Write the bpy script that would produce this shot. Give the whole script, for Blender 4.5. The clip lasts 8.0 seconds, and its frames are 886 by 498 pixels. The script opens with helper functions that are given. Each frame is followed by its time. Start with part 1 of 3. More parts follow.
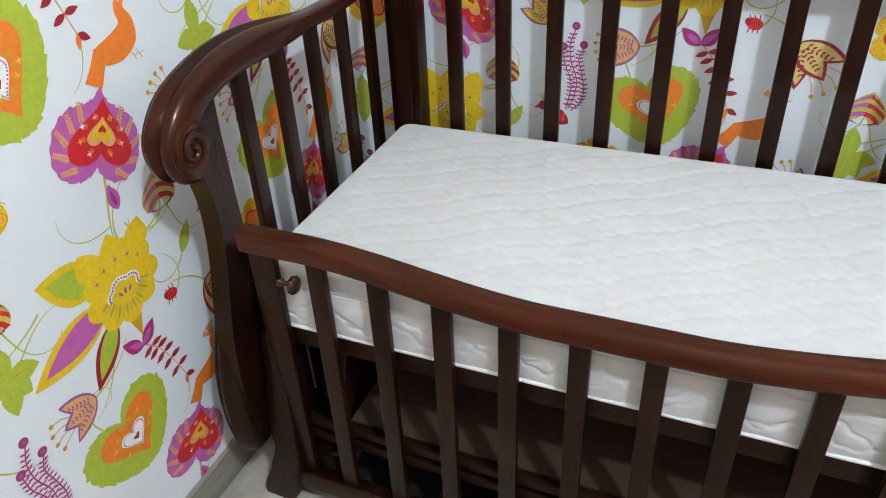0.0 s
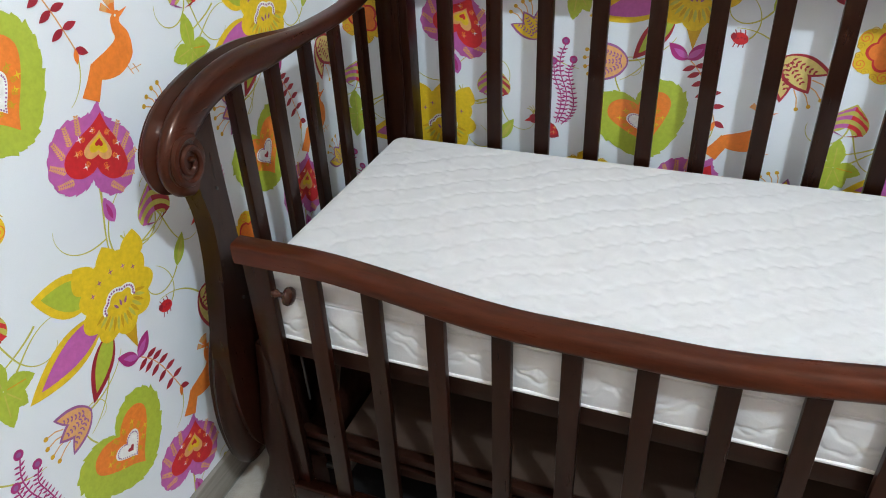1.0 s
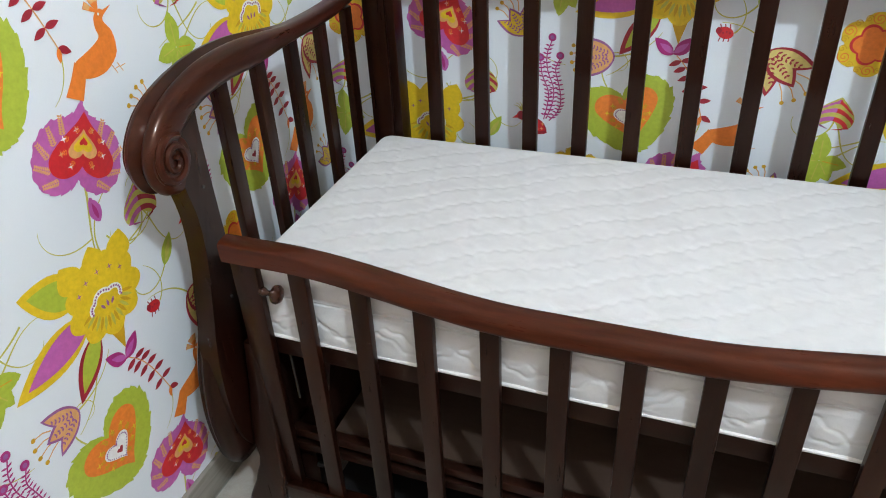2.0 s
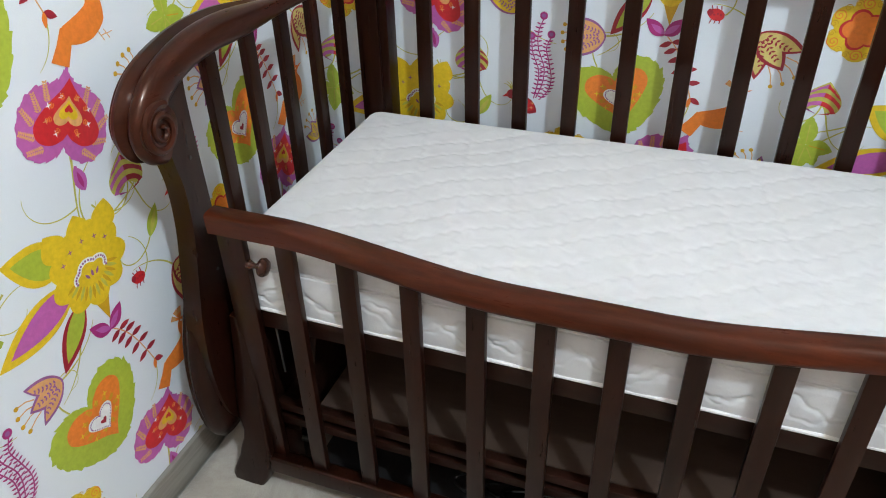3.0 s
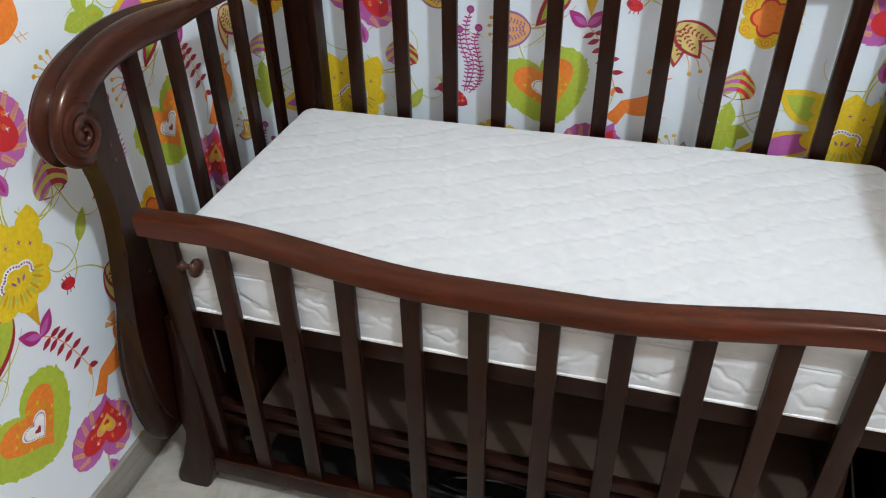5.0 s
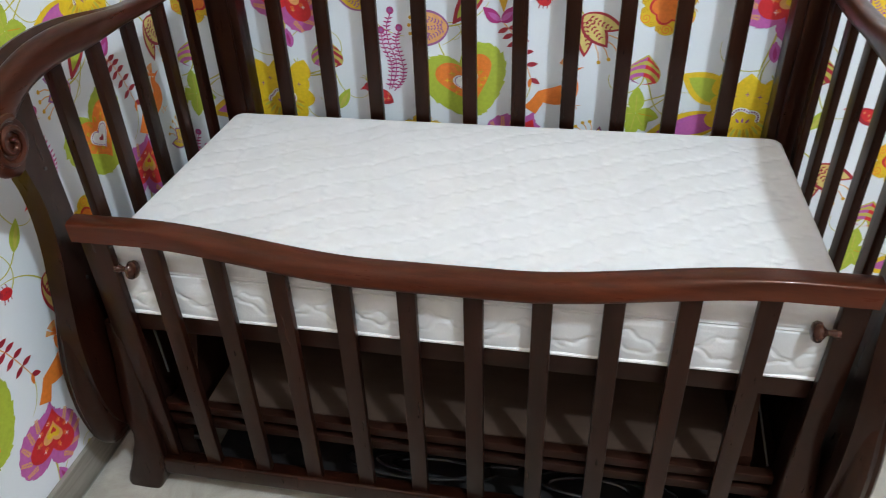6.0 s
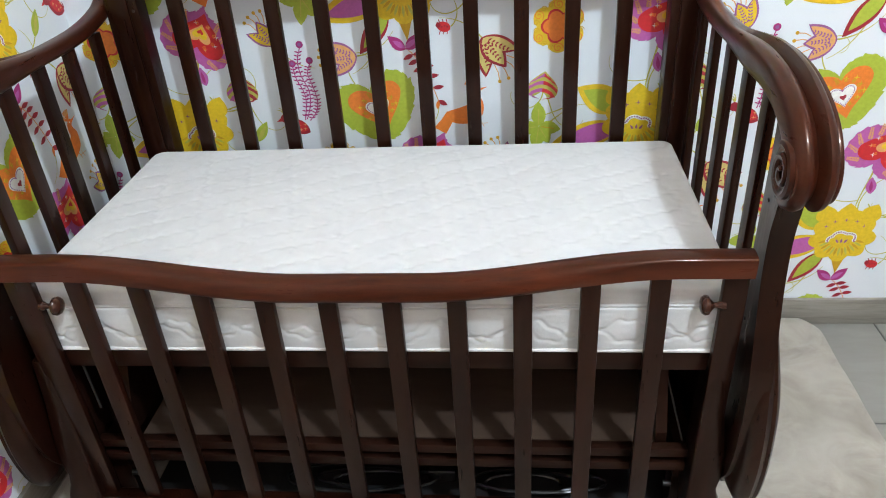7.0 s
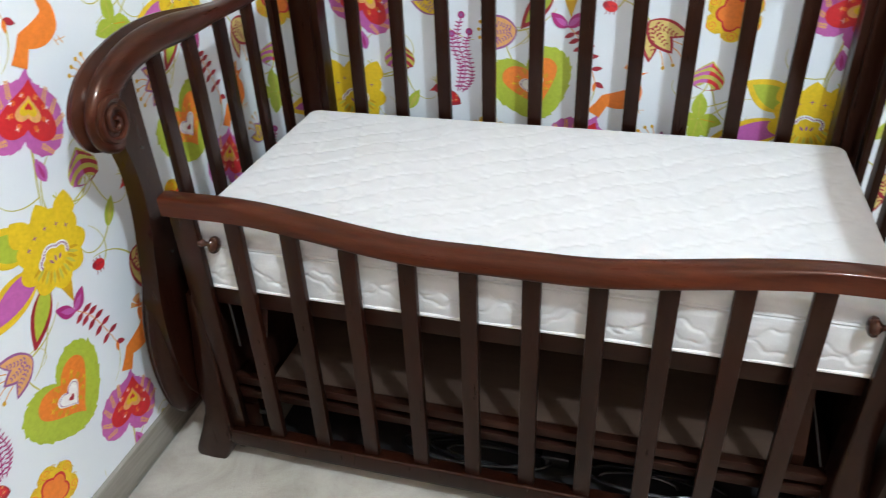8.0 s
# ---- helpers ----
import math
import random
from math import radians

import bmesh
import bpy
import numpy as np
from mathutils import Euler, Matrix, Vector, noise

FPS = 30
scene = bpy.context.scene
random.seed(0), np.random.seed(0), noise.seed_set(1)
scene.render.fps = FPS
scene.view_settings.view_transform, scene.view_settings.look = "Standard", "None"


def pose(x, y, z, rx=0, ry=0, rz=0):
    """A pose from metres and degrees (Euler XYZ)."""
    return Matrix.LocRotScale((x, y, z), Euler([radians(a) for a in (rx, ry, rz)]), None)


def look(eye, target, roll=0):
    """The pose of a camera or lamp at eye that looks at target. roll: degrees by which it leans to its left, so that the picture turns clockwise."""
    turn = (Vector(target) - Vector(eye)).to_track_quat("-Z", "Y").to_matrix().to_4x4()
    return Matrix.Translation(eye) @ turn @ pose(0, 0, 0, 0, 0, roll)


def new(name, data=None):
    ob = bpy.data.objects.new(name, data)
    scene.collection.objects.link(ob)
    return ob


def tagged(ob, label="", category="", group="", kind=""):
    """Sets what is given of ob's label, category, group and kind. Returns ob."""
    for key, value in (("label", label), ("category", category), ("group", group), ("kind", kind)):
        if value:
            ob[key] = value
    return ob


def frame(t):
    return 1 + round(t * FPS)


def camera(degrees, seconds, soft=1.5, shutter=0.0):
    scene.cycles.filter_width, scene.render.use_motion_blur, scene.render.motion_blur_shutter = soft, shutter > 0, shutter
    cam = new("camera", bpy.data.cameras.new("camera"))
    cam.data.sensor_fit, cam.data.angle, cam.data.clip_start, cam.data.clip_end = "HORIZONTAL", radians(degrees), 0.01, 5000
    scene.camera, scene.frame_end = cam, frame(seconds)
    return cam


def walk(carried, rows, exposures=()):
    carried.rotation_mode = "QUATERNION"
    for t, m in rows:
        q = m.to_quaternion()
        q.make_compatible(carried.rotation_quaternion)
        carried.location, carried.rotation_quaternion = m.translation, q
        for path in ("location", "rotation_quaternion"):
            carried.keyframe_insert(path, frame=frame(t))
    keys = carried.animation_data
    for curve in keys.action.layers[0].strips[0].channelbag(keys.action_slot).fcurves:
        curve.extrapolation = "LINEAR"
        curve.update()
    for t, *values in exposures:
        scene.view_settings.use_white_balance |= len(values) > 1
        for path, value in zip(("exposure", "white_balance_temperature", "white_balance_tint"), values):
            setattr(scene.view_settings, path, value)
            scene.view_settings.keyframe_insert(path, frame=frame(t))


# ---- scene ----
cam = camera(62.2, 8.0, soft=1.0, shutter=0.25)
PATH = [
    (0, (0.677, -0.804, 1.262), (0.012, 0.722, 0.153), -3.0),
    (0.5, (0.688, -0.811, 1.261), (0.029, 0.741, 0.185), -2.9),
    (1, (0.68, -0.82, 1.264), (0.03, 0.736, 0.189), -2.8),
    (1.5, (0.69, -0.818, 1.262), (0.049, 0.748, 0.196), -3.5),
    (3, (0.691, -0.828, 1.247), (0.098, 0.725, 0.134), -1.5),
    (3.5, (0.681, -0.825, 1.258), (0.116, 0.725, 0.127), -0.9),
    (4, (0.686, -0.828, 1.249), (0.132, 0.727, 0.121), -0.8),
    (5.5, (0.75, -0.854, 1.259), (0.347, 0.746, 0.13), -1.6),
    (6, (0.783, -0.896, 1.262), (0.442, 0.726, 0.143), -2.2),
    (6.5, (0.815, -0.939, 1.263), (0.59, 0.733, 0.188), -2.8),
    (7, (0.841, -0.973, 1.257), (0.648, 0.724, 0.216), -3.9),
    (7.5, (0.828, -0.971, 1.237), (0.526, 0.687, 0.16), -4.2),
    (8, (0.791, -0.977, 1.245), (0.295, 0.64, 0.178), -2.7),
]
walk(cam, [(t, look(eye, target, roll)) for t, eye, target, roll in PATH],
     exposures=((0.0, 0.0), (5.5, 0.0), (6.5, 0.09), (7.5, 0.22), (8.0, 0.26)))

# ---- world and lamp ----
world = bpy.data.worlds.new("world")
scene.world = world
world.use_nodes = True
world.node_tree.nodes["Background"].inputs[0].default_value = (0.8, 0.85, 0.9, 1)
world.node_tree.nodes["Background"].inputs[1].default_value = 0.02

LAMPS = (((1.71, -1.31, 3.06), 217.0),)
for place, watts in LAMPS:
    lamp_data = bpy.data.lights.new("ceiling_lamp_light", "POINT")
    lamp_data.shadow_soft_size, lamp_data.energy = 0.075, watts
    lamp_data.color = (0.75, 0.90, 1.0)
    lamp_light = new("ceiling_lamp_light", lamp_data)
    lamp_light.matrix_world = pose(*place)

# ---- materials ----


def lin(r, g, b):
    """Linear colour of an 8-bit one."""
    f = lambda c: c / 12.92 if c <= 0.04045 else ((c + 0.055) / 1.055) ** 2.4
    return (f(r / 255), f(g / 255), f(b / 255), 1.0)


def nodes_of(name):
    mat = bpy.data.materials.new(name)
    mat.use_nodes = True
    nt = mat.node_tree
    return mat, nt, nt.nodes["Principled BSDF"]


def add(nt, kind, **values):
    n = nt.nodes.new(kind)
    for k, v in values.items():
        n.inputs[k].default_value = v
    return n


def ramp(nt, stops):
    n = nt.nodes.new("ShaderNodeValToRGB")
    e = n.color_ramp.elements
    while len(e) < len(stops):
        e.new(0.5)
    for el, (p, c) in zip(e, stops):
        el.position, el.color = p, c
    return n


def coords(nt, scale):
    tc = nt.nodes.new("ShaderNodeTexCoord")
    mp = nt.nodes.new("ShaderNodeMapping")
    mp.inputs["Scale"].default_value = scale
    nt.links.new(tc.outputs["Object"], mp.inputs["Vector"])
    return mp.outputs["Vector"]


def bump(nt, b, height, strength, distance):
    n = add(nt, "ShaderNodeBump", Strength=strength, Distance=distance)
    nt.links.new(height, n.inputs["Height"])
    nt.links.new(n.outputs["Normal"], b.inputs["Normal"])


def wood(name, scale, dark, light, rough=0.30, coat=0.24, sheen=0.22):
    """Stained, lacquered wood with its grain along the axis of the small scale."""
    mat, nt, b = nodes_of(name)
    v = coords(nt, scale)
    big = add(nt, "ShaderNodeTexNoise", Scale=0.35, Detail=4.0, Roughness=0.6, Distortion=0.6)
    fine = add(nt, "ShaderNodeTexNoise", Scale=3.0, Detail=5.0, Roughness=0.7)
    for n in (big, fine):
        nt.links.new(v, n.inputs["Vector"])
    mix = add(nt, "ShaderNodeMix", Factor=0.4)
    mix.data_type = "FLOAT"
    nt.links.new(big.outputs["Fac"], mix.inputs[2])
    nt.links.new(fine.outputs["Fac"], mix.inputs[3])
    info = nt.nodes.new("ShaderNodeObjectInfo")
    shift = nt.nodes.new("ShaderNodeMath")
    shift.operation = "MULTIPLY_ADD"
    shift.inputs[1].default_value, shift.inputs[2].default_value = 0.08, -0.04
    nt.links.new(info.outputs["Random"], shift.inputs[0])
    plus = nt.nodes.new("ShaderNodeMath")
    nt.links.new(mix.outputs[0], plus.inputs[0])
    nt.links.new(shift.outputs[0], plus.inputs[1])
    r = ramp(nt, [(0.33, dark), (0.68, light)])
    nt.links.new(plus.outputs[0], r.inputs[0])
    nt.links.new(r.outputs[0], b.inputs["Base Color"])
    rr = ramp(nt, [(0.3, (rough + 0.1,) * 3 + (1,)), (0.7, (rough - 0.05,) * 3 + (1,))])
    nt.links.new(fine.outputs["Fac"], rr.inputs[0])
    nt.links.new(rr.outputs[0], b.inputs["Roughness"])
    b.inputs["Coat Weight"].default_value, b.inputs["Coat Roughness"].default_value = coat, 0.10
    b.inputs["Specular IOR Level"].default_value = sheen
    b.inputs["Specular Tint"].default_value = (1.0, 0.52, 0.36, 1)
    bump(nt, b, fine.outputs["Fac"], 0.08, 0.0006)
    return mat


# Same mahogany, light put into its colour: rails lit, scrolls between, uprights shaded.
WOOD_X = wood("lit_mahogany_lacquer_lengthwise", (3, 26, 26), (0.012, 0.0028, 0.0013, 1), (0.086, 0.0170, 0.0062, 1))
WOOD_Y = wood("half_lit_mahogany_lacquer_endwise", (26, 3, 26), (0.0065, 0.0016, 0.0009, 1), (0.052, 0.0110, 0.0046, 1))
WOOD_Z = wood("shaded_mahogany_lacquer_upright", (26, 26, 3), (0.0024, 0.0007, 0.0004, 1), (0.0175, 0.0042, 0.0020, 1))
WOOD_DULL = wood("dark_stained_base_wood", (3, 26, 26), (0.007, 0.0026, 0.0016, 1), (0.018, 0.0062, 0.0038, 1), 0.42, 0.1, 0.2)
WOOD_BOARD = wood("brown_shelf_board", (3, 14, 14), (0.042, 0.027, 0.020, 1), (0.068, 0.044, 0.033, 1), 0.5, 0.0, 0.1)


def plain(name, color, rough=0.6, metal=0.0, noise_scale=40.0, vary=0.12, relief=0.0, distance=0.001):
    mat, nt, b = nodes_of(name)
    v = coords(nt, (1, 1, 1))
    n = add(nt, "ShaderNodeTexNoise", Scale=noise_scale, Detail=5.0, Roughness=0.6)
    nt.links.new(v, n.inputs["Vector"])
    lo = tuple(c * (1 - vary) for c in color[:3]) + (1,)
    hi = tuple(min(1, c * (1 + vary)) for c in color[:3]) + (1,)
    r = ramp(nt, [(0.3, lo), (0.7, hi)])
    nt.links.new(n.outputs["Fac"], r.inputs[0])
    nt.links.new(r.outputs[0], b.inputs["Base Color"])
    b.inputs["Roughness"].default_value, b.inputs["Metallic"].default_value = rough, metal
    if relief:
        bump(nt, b, n.outputs["Fac"], relief, distance)
    return mat


PAPER = plain("white_vinyl_wallpaper", (0.745, 0.80, 0.85, 1), 0.55, 0, 900.0, 0.03, 0.15, 0.0004)
# Tones of unseen walls and ceiling, set for the bounced fill light.
PLASTER = plain("warm_bounce_plaster", (0.50, 0.385, 0.325, 1), 0.8, 0, 30.0, 0.04, 0.1)
CEILING = plain("ceiling_paint", (0.74, 0.70, 0.675, 1), 0.85, 0, 25.0, 0.03, 0.1)
CHROME = plain("chrome", (0.7, 0.7, 0.7, 1), 0.2, 1.0, 60.0, 0.05)
STEEL = plain("dull_steel", (0.075, 0.072, 0.07, 1), 0.55, 1.0, 80.0, 0.1)
KNOB_WOOD = wood("knob_lacquer", (26, 26, 8), (0.018, 0.006, 0.004, 1), (0.045, 0.014, 0.008, 1), 0.2, 0.6)
BLACK = plain("black_rubber", (0.012, 0.012, 0.013, 1), 0.18, 0, 60.0, 0.2)
BLACK_BOARD = plain("black_board", (0.008, 0.007, 0.007, 1), 0.5, 0, 30.0, 0.25)
GROUT = plain("grey_grout", (0.07, 0.067, 0.064, 1), 0.9, 0, 80.0, 0.15)


def fabric_material():
    mat, nt, b = nodes_of("white_quilted_cotton")
    v = coords(nt, (1, 1, 1))
    weave = add(nt, "ShaderNodeTexNoise", Scale=420.0, Detail=3.0)
    crease = add(nt, "ShaderNodeTexNoise", Scale=26.0, Detail=5.0, Roughness=0.6, Distortion=0.8)
    for n in (weave, crease):
        nt.links.new(v, n.inputs["Vector"])
    r = ramp(nt, [(0.3, (0.545, 0.548, 0.555, 1)), (0.7, (0.600, 0.603, 0.610, 1))])
    nt.links.new(crease.outputs["Fac"], r.inputs[0])
    nt.links.new(r.outputs[0], b.inputs["Base Color"])
    b.inputs["Roughness"].default_value = 0.85
    b.inputs["Sheen Weight"].default_value = 0.15
    m = add(nt, "ShaderNodeMix", Factor=0.2)
    m.data_type = "FLOAT"
    nt.links.new(crease.outputs["Fac"], m.inputs[2])
    nt.links.new(weave.outputs["Fac"], m.inputs[3])
    bump(nt, b, m.outputs[0], 0.35, 0.004)
    return mat


FABRIC = fabric_material()
PIPING = plain("white_cotton_binding", (0.82, 0.815, 0.81, 1), 0.8, 0, 300.0, 0.04, 0.2)


def rug_material():
    mat, nt, b = nodes_of("cream_fleece")
    v = coords(nt, (1, 1, 1))
    pile = add(nt, "ShaderNodeTexNoise", Scale=260.0, Detail=4.0, Roughness=0.7)
    patch = add(nt, "ShaderNodeTexNoise", Scale=7.0, Detail=6.0, Roughness=0.65, Distortion=1.2)
    for n in (pile, patch):
        nt.links.new(v, n.inputs["Vector"])
    r = ramp(nt, [(0.3, (0.265, 0.240, 0.200, 1)), (0.52, (0.355, 0.328, 0.284, 1)), (0.72, (0.42, 0.392, 0.345, 1))])
    nt.links.new(patch.outputs["Fac"], r.inputs[0])
    nt.links.new(r.outputs[0], b.inputs["Base Color"])
    b.inputs["Roughness"].default_value = 0.95
    b.inputs["Sheen Weight"].default_value = 0.3
    m = add(nt, "ShaderNodeMix", Factor=0.5)
    m.data_type = "FLOAT"
    nt.links.new(patch.outputs["Fac"], m.inputs[2])
    nt.links.new(pile.outputs["Fac"], m.inputs[3])
    bump(nt, b, m.outputs[0], 0.6, 0.006)
    return mat


FLEECE = rug_material()


def tile_material(name, lo, hi, scale):
    mat, nt, b = nodes_of(name)
    v = coords(nt, scale)
    n = add(nt, "ShaderNodeTexNoise", Scale=3.0, Detail=6.0, Roughness=0.65, Distortion=0.5)
    info = nt.nodes.new("ShaderNodeObjectInfo")
    off = nt.nodes.new("ShaderNodeVectorMath")
    nt.links.new(v, off.inputs[0])
    nt.links.new(info.outputs["Random"], off.inputs[1])
    nt.links.new(off.outputs[0], n.inputs["Vector"])
    r = ramp(nt, [(0.3, lo), (0.7, hi)])
    nt.links.new(n.outputs["Fac"], r.inputs[0])
    nt.links.new(r.outputs[0], b.inputs["Base Color"])
    b.inputs["Roughness"].default_value = 0.38
    bump(nt, b, n.outputs["Fac"], 0.05, 0.001)
    return mat


TILE = tile_material("grey_beige_ceramic", (0.205, 0.198, 0.182, 1), (0.265, 0.257, 0.238, 1), (1, 4, 4))
SKIRT = tile_material("grey_wood_look_skirting", (0.185, 0.168, 0.144, 1), (0.30, 0.28, 0.245, 1), (2.5, 2.5, 30))

# ---- helpers for meshes ----


def part(name, bm, material, parent=None, label="", smooth=True):
    """Links a bmesh as one mesh object under a thing or a part."""
    bmesh.ops.recalc_face_normals(bm, faces=bm.faces)
    me = bpy.data.meshes.new(name)
    bm.to_mesh(me)
    bm.free()
    for m in (material if isinstance(material, (list, tuple)) else [material]):
        me.materials.append(m)
    if smooth:
        me.shade_smooth()
        me.set_sharp_from_angle(angle=radians(38))
    ob = new(name, me)
    if parent is not None:
        ob.parent = parent
    if label:
        tagged(ob, label)
    return ob


def block(x0, x1, y0, y1, z0, z1, bevel=0.003, seg=2, bm=None):
    b = bmesh.new()
    bmesh.ops.create_cube(b, size=1)
    for v in b.verts:
        v.co = ((x0 + x1) / 2 + v.co.x * (x1 - x0), (y0 + y1) / 2 + v.co.y * (y1 - y0), (z0 + z1) / 2 + v.co.z * (z1 - z0))
    if bevel:
        bmesh.ops.bevel(b, geom=b.edges[:], offset=bevel, segments=seg, affect="EDGES", profile=0.6)
    if bm is None:
        return b
    me = bpy.data.meshes.new("tmp")
    b.to_mesh(me)
    b.free()
    bm.from_mesh(me)
    bpy.data.meshes.remove(me)
    return bm


def loft(rings, closed=True, cap=True):
    """A skin over rings of points, each with the same count."""
    bm = bmesh.new()
    rows = [[bm.verts.new(p) for p in ring] for ring in rings]
    n = len(rows[0])
    for a, b in zip(rows, rows[1:]):
        for i in range(n if closed else n - 1):
            j = (i + 1) % n
            bm.faces.new((a[i], a[j], b[j], b[i]))
    if cap:
        bm.faces.new(rows[0])
        bm.faces.new(rows[-1])
    return bm


def tube(points, radius, n=10):
    """A round bar along points; radius is a number or one for each point."""
    pts = [Vector(p) for p in points]
    rad = radius if isinstance(radius, (list, tuple)) else [radius] * len(pts)
    rings, side = [], None
    for i, p in enumerate(pts):
        t = (pts[min(i + 1, len(pts) - 1)] - pts[max(i - 1, 0)]).normalized()
        if side is None:
            side = t.orthogonal().normalized()
        side = (side - t * side.dot(t)).normalized()
        up = t.cross(side)
        rings.append([p + (side * math.cos(a) + up * math.sin(a)) * rad[i] for a in (2 * math.pi * k / n for k in range(n))])
    return loft(rings)


def smoothstep(a, b, x):
    t = min(1.0, max(0.0, (x - a) / (b - a)))
    return t * t * (3 - 2 * t)


def spline(keys, n):
    """Points of a Catmull-Rom curve through the keys."""
    k = [Vector(p) for p in keys]
    k = [2 * k[0] - k[1]] + k + [2 * k[-1] - k[-2]]
    out = []
    for i in range(1, len(k) - 2):
        for j in range(n):
            t = j / n
            a, b, c, d = k[i - 1:i + 3]
            out.append(0.5 * (2 * b + (c - a) * t + (2 * a - 5 * b + 4 * c - d) * t * t + (3 * b - a - 3 * c + d) * t ** 3))
    return out + [k[-2]]


# ---- the room ----
WX, WY = -0.187, 0.684
RX, FY, TOP = 3.1, -2.7, 3.27


def structure(name, bm, mat, label, category):
    return tagged(part(name, bm, mat, smooth=False), label, category, kind="structure")


wall_west = structure("wall_west", block(WX - 0.12, WX, FY - 0.12, WY + 0.12, -0.05, TOP, 0), PAPER, "white wall papered with bright flowers, hearts and birds", "wall")
wall_north = structure("wall_north", block(WX, RX, WY, WY + 0.12, -0.05, TOP, 0), PAPER, "white wall behind the cot, papered with flowers and birds", "wall")
# Unseen sides added to close the room and bounce the lamp's light.
structure("wall_east", block(RX, RX + 0.12, FY - 0.12, WY + 0.12, -0.05, TOP, 0), PLASTER, "unseen plain plastered wall, warm-toned for bounced light", "wall")
structure("wall_south", block(WX, RX, FY - 0.12, FY, -0.05, TOP, 0), PLASTER, "unseen plain plastered wall, warm-toned for bounced light", "wall")
structure("ceiling", block(WX - 0.12, RX + 0.12, FY - 0.12, WY + 0.12, TOP, TOP + 0.1, 0), CEILING, "unseen plain ceiling, pale-toned for bounced light", "ceiling")
floor = structure("floor", block(WX - 0.1, RX + 0.1, FY - 0.1, WY + 0.1, -0.06, -0.0025, 0), GROUT, "grey-beige ceramic tile floor with dark joints", "floor")


# ---- the cot ----
XC = 0.593
cot = tagged(new("cot"), "dark mahogany sleigh cot with scrolled ends, its front side lowered", "cot")
MIRROR = lambda d, s: XC + s * d
XE = 0.581
XB = 0.598
END = lambda d, s: XE + s * d
BACK = lambda d, s: XB + s * d


def drop_curve(x):
    """Height of the front rail's top: level at the ends, sagging in the middle."""
    return 0.6195 + 0.041 * smoothstep(0.10, 0.50, abs(x - XC))


def mix(a, b, t):
    return a + (b - a) * t


def front_rail():
    """Square at its ends; towards the middle the front arris sinks and the top rolls over."""
    rings = []
    n = 84
    for i in range(n + 1):
        x = -0.014 + 1.212 * i / n
        z = drop_curve(x)
        roll = 1 - smoothstep(0.24, 0.50, abs(x - XC))
        yb, low = -0.002, z - 0.0405
        ya, za = mix(-0.0345, -0.0405, roll), z - mix(0.0055, 0.027, roll)
        ring = [(yb - 0.003, low), (-0.0285, low), (mix(-0.0335, -0.036, roll), low + 0.0035), (mix(-0.0345, -0.0385, roll), mix(low, za, 0.45)), (ya, za - 0.0022), (ya + 0.0004, za)]
        c = (mix(-0.0325, -0.0355, roll), z + mix(0.0005, 0.003, roll))
        for k in range(1, 9):
            t = k / 9
            ring.append(tuple((1 - t) ** 2 * p + 2 * t * (1 - t) * q + t * t * r for p, q, r in zip((ya + 0.0004, za), c, (yb - 0.005, z - 0.0005))))
        ring += [(yb - 0.005, z - 0.0005), (yb - 0.0014, z - 0.0016), (yb, z - 0.005), (yb, mix(low, z, 0.5)), (yb, low + 0.004)]
        rings.append([(x, y, h) for y, h in ring])
    return loft(rings)


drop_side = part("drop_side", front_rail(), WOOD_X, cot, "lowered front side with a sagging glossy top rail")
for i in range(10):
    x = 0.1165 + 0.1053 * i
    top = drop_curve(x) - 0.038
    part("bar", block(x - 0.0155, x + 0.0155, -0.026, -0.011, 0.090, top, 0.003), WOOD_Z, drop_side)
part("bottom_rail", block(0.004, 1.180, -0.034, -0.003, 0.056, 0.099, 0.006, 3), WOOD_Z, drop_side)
part("stop_pad", block(0.088, 0.106, -0.027, -0.011, 0.047, 0.058, 0.003), BLACK, drop_side, "small black stop pad")
for s in (-1, 1):
    x0, x1 = sorted((MIRROR(0.561 + 0.005 * s, s), MIRROR(0.604, s)))
    part("end_strip", block(x0, x1, -0.019, -0.004, 0.095, 0.630, 0.003), WOOD_Z, drop_side)


def knob(s):
    """Turned knob on a pin that points away from the end strip."""
    prof = [(0.0, 0.0075), (0.006, 0.0085), (0.012, 0.005), (0.017, 0.0045), (0.021, 0.009), (0.026, 0.0155), (0.031, 0.0165), (0.036, 0.0135), (0.039, 0.006)]
    base = MIRROR(0.565 + 0.009 * s, s)
    rings = [[(base - s * h, -0.016 + r * math.cos(a), 0.563 + r * math.sin(a)) for a in (2 * math.pi * k / 20 for k in range(20))] for h, r in prof]
    ob = part("knob", loft(rings), KNOB_WOOD, drop_side, "small turned dark wooden knob")
    part("pin", tube([(MIRROR(0.5625 + 0.005 * s, s), -0.016, 0.563), (base, -0.016, 0.563)], 0.0035), CHROME, drop_side, "steel pin of the knob")
    return ob


knob(-1)
knob(1)

# side view of the scrolled end rail: y, z along its middle line
SCROLL = spline([(0.655, 0.925, 0), (0.60, 0.900, 0), (0.50, 0.884, 0), (0.36, 0.882, 0), (0.23, 0.888, 0), (0.12, 0.893, 0), (0.04, 0.884, 0),
                 (-0.025, 0.858, 0), (-0.060, 0.818, 0), (-0.058, 0.788, 0), (-0.035, 0.776, 0)], 7)


